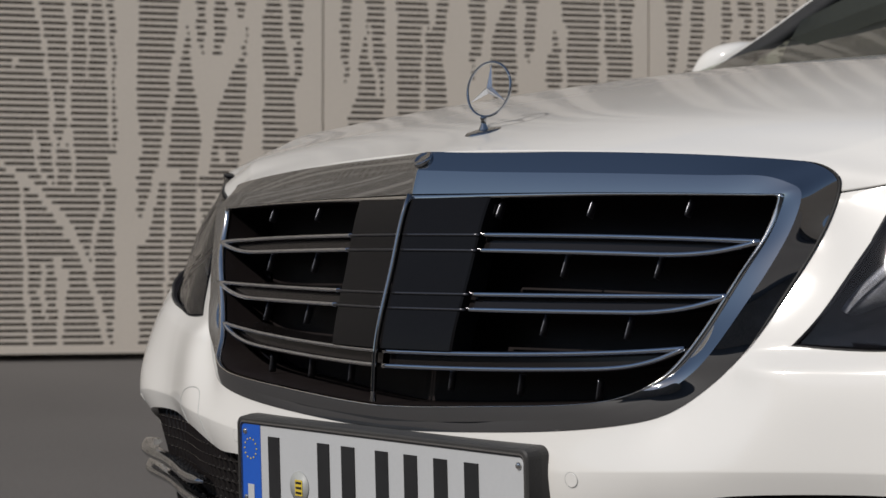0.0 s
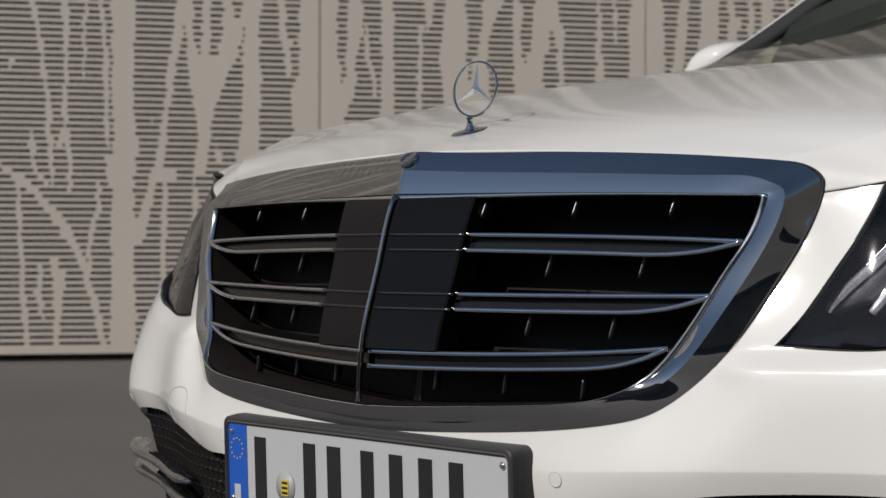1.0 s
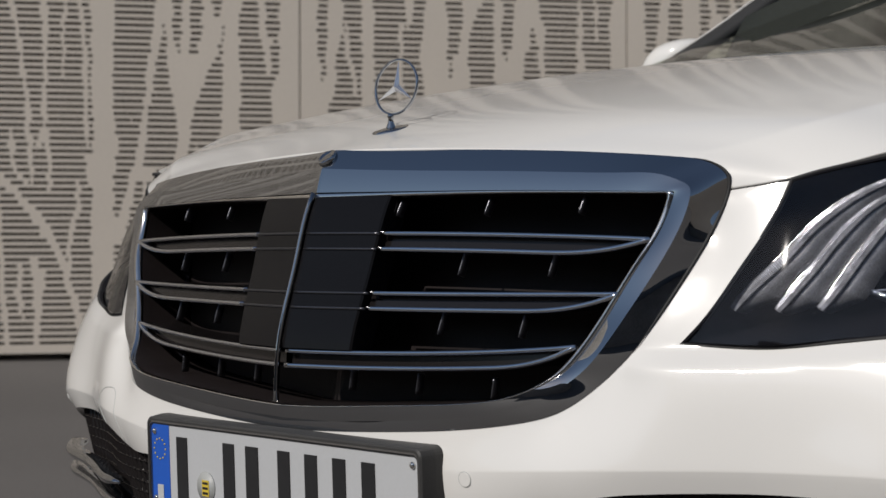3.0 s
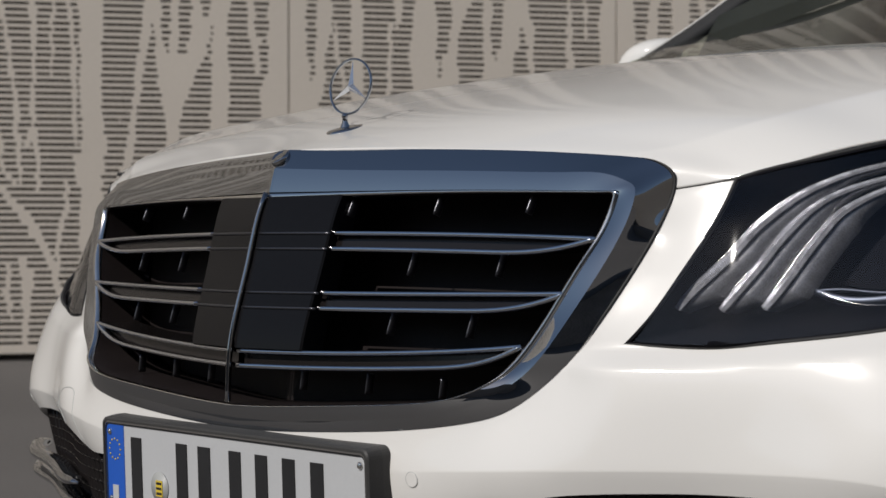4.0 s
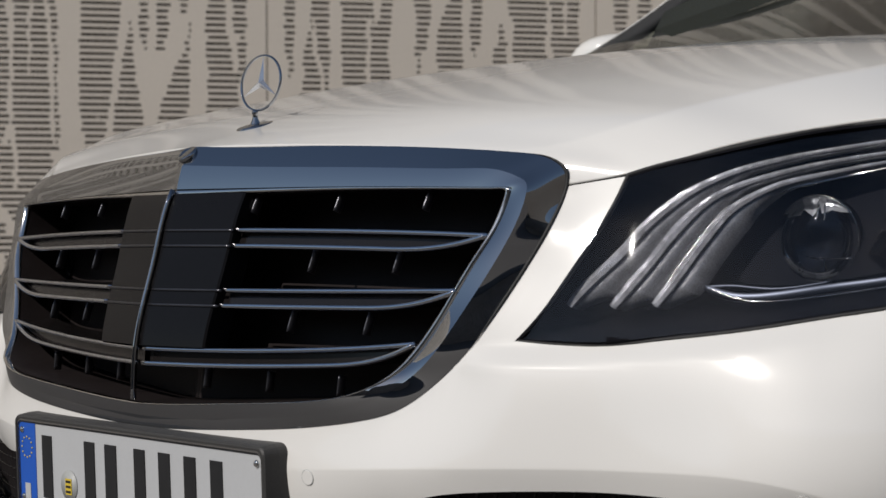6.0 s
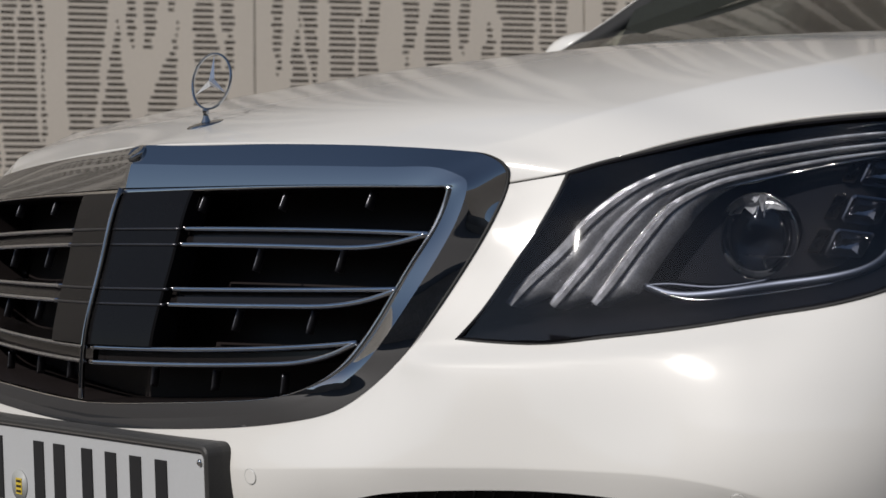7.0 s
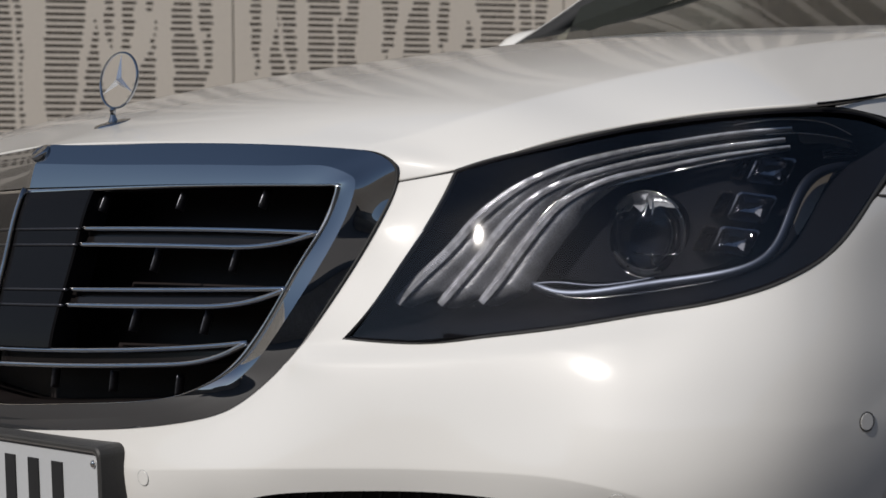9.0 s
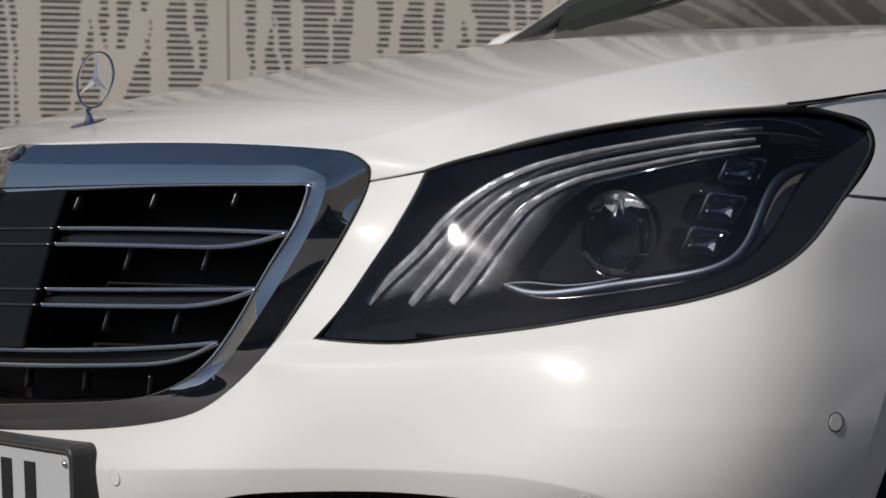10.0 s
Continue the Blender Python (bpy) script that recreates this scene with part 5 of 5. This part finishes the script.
def side_glass(side):
    """Door glass between waist and roof rail, in two panes."""
    for y0, y1 in ((1.62, 2.96), (3.10, 4.25)):
        rows = []
        for y in np.linspace(y0, y1, 12):
            top = np.array((np.interp(y, (1.38, 1.71, 2.08, 2.45, 3.1, 3.9, 4.5), (0.752, 0.712, 0.648, 0.61, 0.645, 0.63, 0.63)), y, np.interp(y, (1.38, 1.71, 2.08, 2.45, 3.1, 3.9, 4.5), (1.06, 1.215, 1.35, 1.42, 1.43, 1.36, 1.15))))
            low = np.array((0.83, y, 0.95))
            rows.append([low + (top - low) * t + np.array((0.02 * math.sin(math.pi * t), 0, 0)) for t in np.linspace(0, 1, 6)])
        g = np.array(rows).reshape(-1, 3) * (side, 1, 1)
        ob = mesh_ob("side_window", g, grid_faces(12, 6, side < 0), M_GLASS, car, "green-tinted side window")
        ob.visible_shadow = False


side_glass(1)
side_glass(-1)


def front_seat(x):
    """Backrest with headrest of a front seat."""
    bm = bmesh.new()
    bmesh.ops.create_uvsphere(bm, u_segments=24, v_segments=14, radius=1)
    for v in bm.verts:
        c = v.co
        v.co = [math.copysign(abs(t) ** 0.6, t) for t in c]
        v.co = (x + v.co.x * (0.25 - 0.04 * v.co.z), 2.32 + 0.07 * v.co.y + 0.10 * v.co.z, 0.84 + 0.33 * v.co.z)
    part("seat_back", bm, M_DASH, car, "dark seat backrest")
    bm = bmesh.new()
    bmesh.ops.create_uvsphere(bm, u_segments=20, v_segments=12, radius=1)
    for v in bm.verts:
        v.co = [math.copysign(abs(t) ** 0.7, t) for t in v.co]
        v.co = (x + 0.13 * v.co.x, 2.46 + 0.05 * v.co.y, 1.27 + 0.085 * v.co.z)
    part("headrest", bm, M_DASH, car)


front_seat(0.40)
front_seat(-0.40)


def door_mirror(side):
    place = Matrix.Translation((1.085 * side, 1.82, 1.112))
    bm = bmesh.new()
    bmesh.ops.create_uvsphere(bm, u_segments=28, v_segments=16, radius=1)
    for v in bm.verts:
        x, y, z = v.co
        x, z = math.copysign(abs(x) ** 0.75, x), math.copysign(abs(z) ** 0.75, z)
        v.co = (x * 0.070 - side * z * 0.035, y * (0.08 if y < 0 else 0.03), z * 0.058)
    bm.transform(place)
    part("door_mirror", bm, M_WHITE, car, "white door mirror housing")
    sweep("mirror_arm", smooth_line([(0.84 * side, 1.75, 0.97), (0.90 * side, 1.75, 1.01), (0.96 * side, 1.75, 1.05)], 10), 0.06, 0.035, M_MATT, car, up=(0, 0, 1))


door_mirror(1)
door_mirror(-1)


def wheel(x, y):
    m = Matrix.Translation((x, y, 0.34)) @ pose(0, 0, 0, 0, 90, 0)
    w = tagged(new("wheel"), "alloy wheel with black tyre")
    w.parent = car
    lathe("tyre", ((0.24, -0.12), (0.30, -0.125), (0.335, -0.10), (0.34, -0.05), (0.34, 0.05), (0.335, 0.10), (0.30, 0.125), (0.24, 0.12)), M_RUBBER, w, m, 48)
    s = 1 if x > 0 else -1
    lathe("rim", ((0.238, -0.11 * s), (0.238, 0.10 * s), (0.22, 0.105 * s), (0.20, 0.07 * s), (0.08, 0.06 * s), (0.05, 0.08 * s)), M_DARKCHROME, w, m, 40)


for x in (0.80, -0.80):
    wheel(x, 0.80)
    wheel(x, 3.94)

# dark strips standing in for the shade in gaps between bonnet, bumper, wing and lamp
for side in (1, -1):
    v = np.linspace(0.46, 1, 60)
    line = bonnet_at(np.full(60, 0.999), v) + np.array((0.0025, 0.0, -0.0012))
    sweep("shut_line", line * np.array((side, 1, 1)), 0.0024, 0.0024, M_HOUSING, car, up=(0, 0, 1))
    v = np.linspace(-0.004, 0.064, 24)
    edge = np.linspace(0.5685, 0.634, 24)
    rows = [bonnet_at(np.full(24, 1.0), np.clip(v, 0, 1)) + np.array((-0.001, 0.0015, 0.001)), bumper_skin(edge, np.interp(edge, (0.5685, 0.634), (0.7722, 0.7818))) + np.array((-0.001, 0.0015, -0.001))]
    mesh_ob("shut_line", np.stack(rows, 1).reshape(-1, 3) * np.array((side, 1, 1)), grid_faces(24, 2), M_HOUSING, car)
    p = np.array([(1.103, 0.754), (1.20, 0.7492), (1.29, 0.7445)])
    sweep("shut_line", nose(p[:, 0], p[:, 1], 0.0) * np.array((side, 1, 1)), 0.0028, 0.002, M_RUBBER, car)

# tow-eye cover on the far side of the bumper: a shallow outline
cover = [(-0.516, 0.476), (-0.531, 0.501), (-0.52, 0.517), (-0.50, 0.525), (-0.476, 0.5285), (-0.448, 0.525), (-0.437, 0.510), (-0.428, 0.490), (-0.412, 0.461)]
cl = smooth_line(cover, 50)
sweep("tow_cover_edge", bumper_skin(cl[:, 0], cl[:, 1]), 0.0013, 0.0008, M_GREY, car)


# ---- unseen walls added round the yard to shape reflections, shade and fill ----
def far_wall(name, x0, y0, x1, y1, h, mat, label):
    """A plain wall out of view, added for what it reflects and shades."""
    bm = bmesh.new()
    p, q = Vector((x0, y0, -0.2)), Vector((x1, y1, -0.2))
    d = q - p
    n = Vector((-d.y, d.x, 0)).normalized() * 0.4
    up = Vector((0, 0, h + 0.2))
    vs = [bm.verts.new(c) for c in (p, q, q + n, p + n, p + up, q + up, q + n + up, p + n + up)]
    for f in ((3, 2, 1, 0), (4, 5, 6, 7), (0, 1, 5, 4), (1, 2, 6, 5), (2, 3, 7, 6), (3, 0, 4, 7)):
        bm.faces.new([vs[i] for i in f])
    return tagged(part(name, bm, mat, None, smooth=False), label, "wall", kind="structure")


far_wall("unseen_wall_south", -34, -10, 0.2, -10, 2.0, M_FAR, "unseen low grey-brown wall added for reflections")
far_wall("unseen_wall_south_east", 0.2, -10, 24, -10, 4.6, M_FAR, "unseen taller grey-brown wall added for dark reflections")
far_wall("unseen_wall_east", 23, -10, 23, 34, 6.5, M_FAR, "unseen dull grey-brown wall added for reflections")
far_wall("unseen_wall_north_east", 19, -5.0, 5.5, 16, 5.6, M_RENDER, "unseen dark grey-brown rendered wall added for reflections and fill")
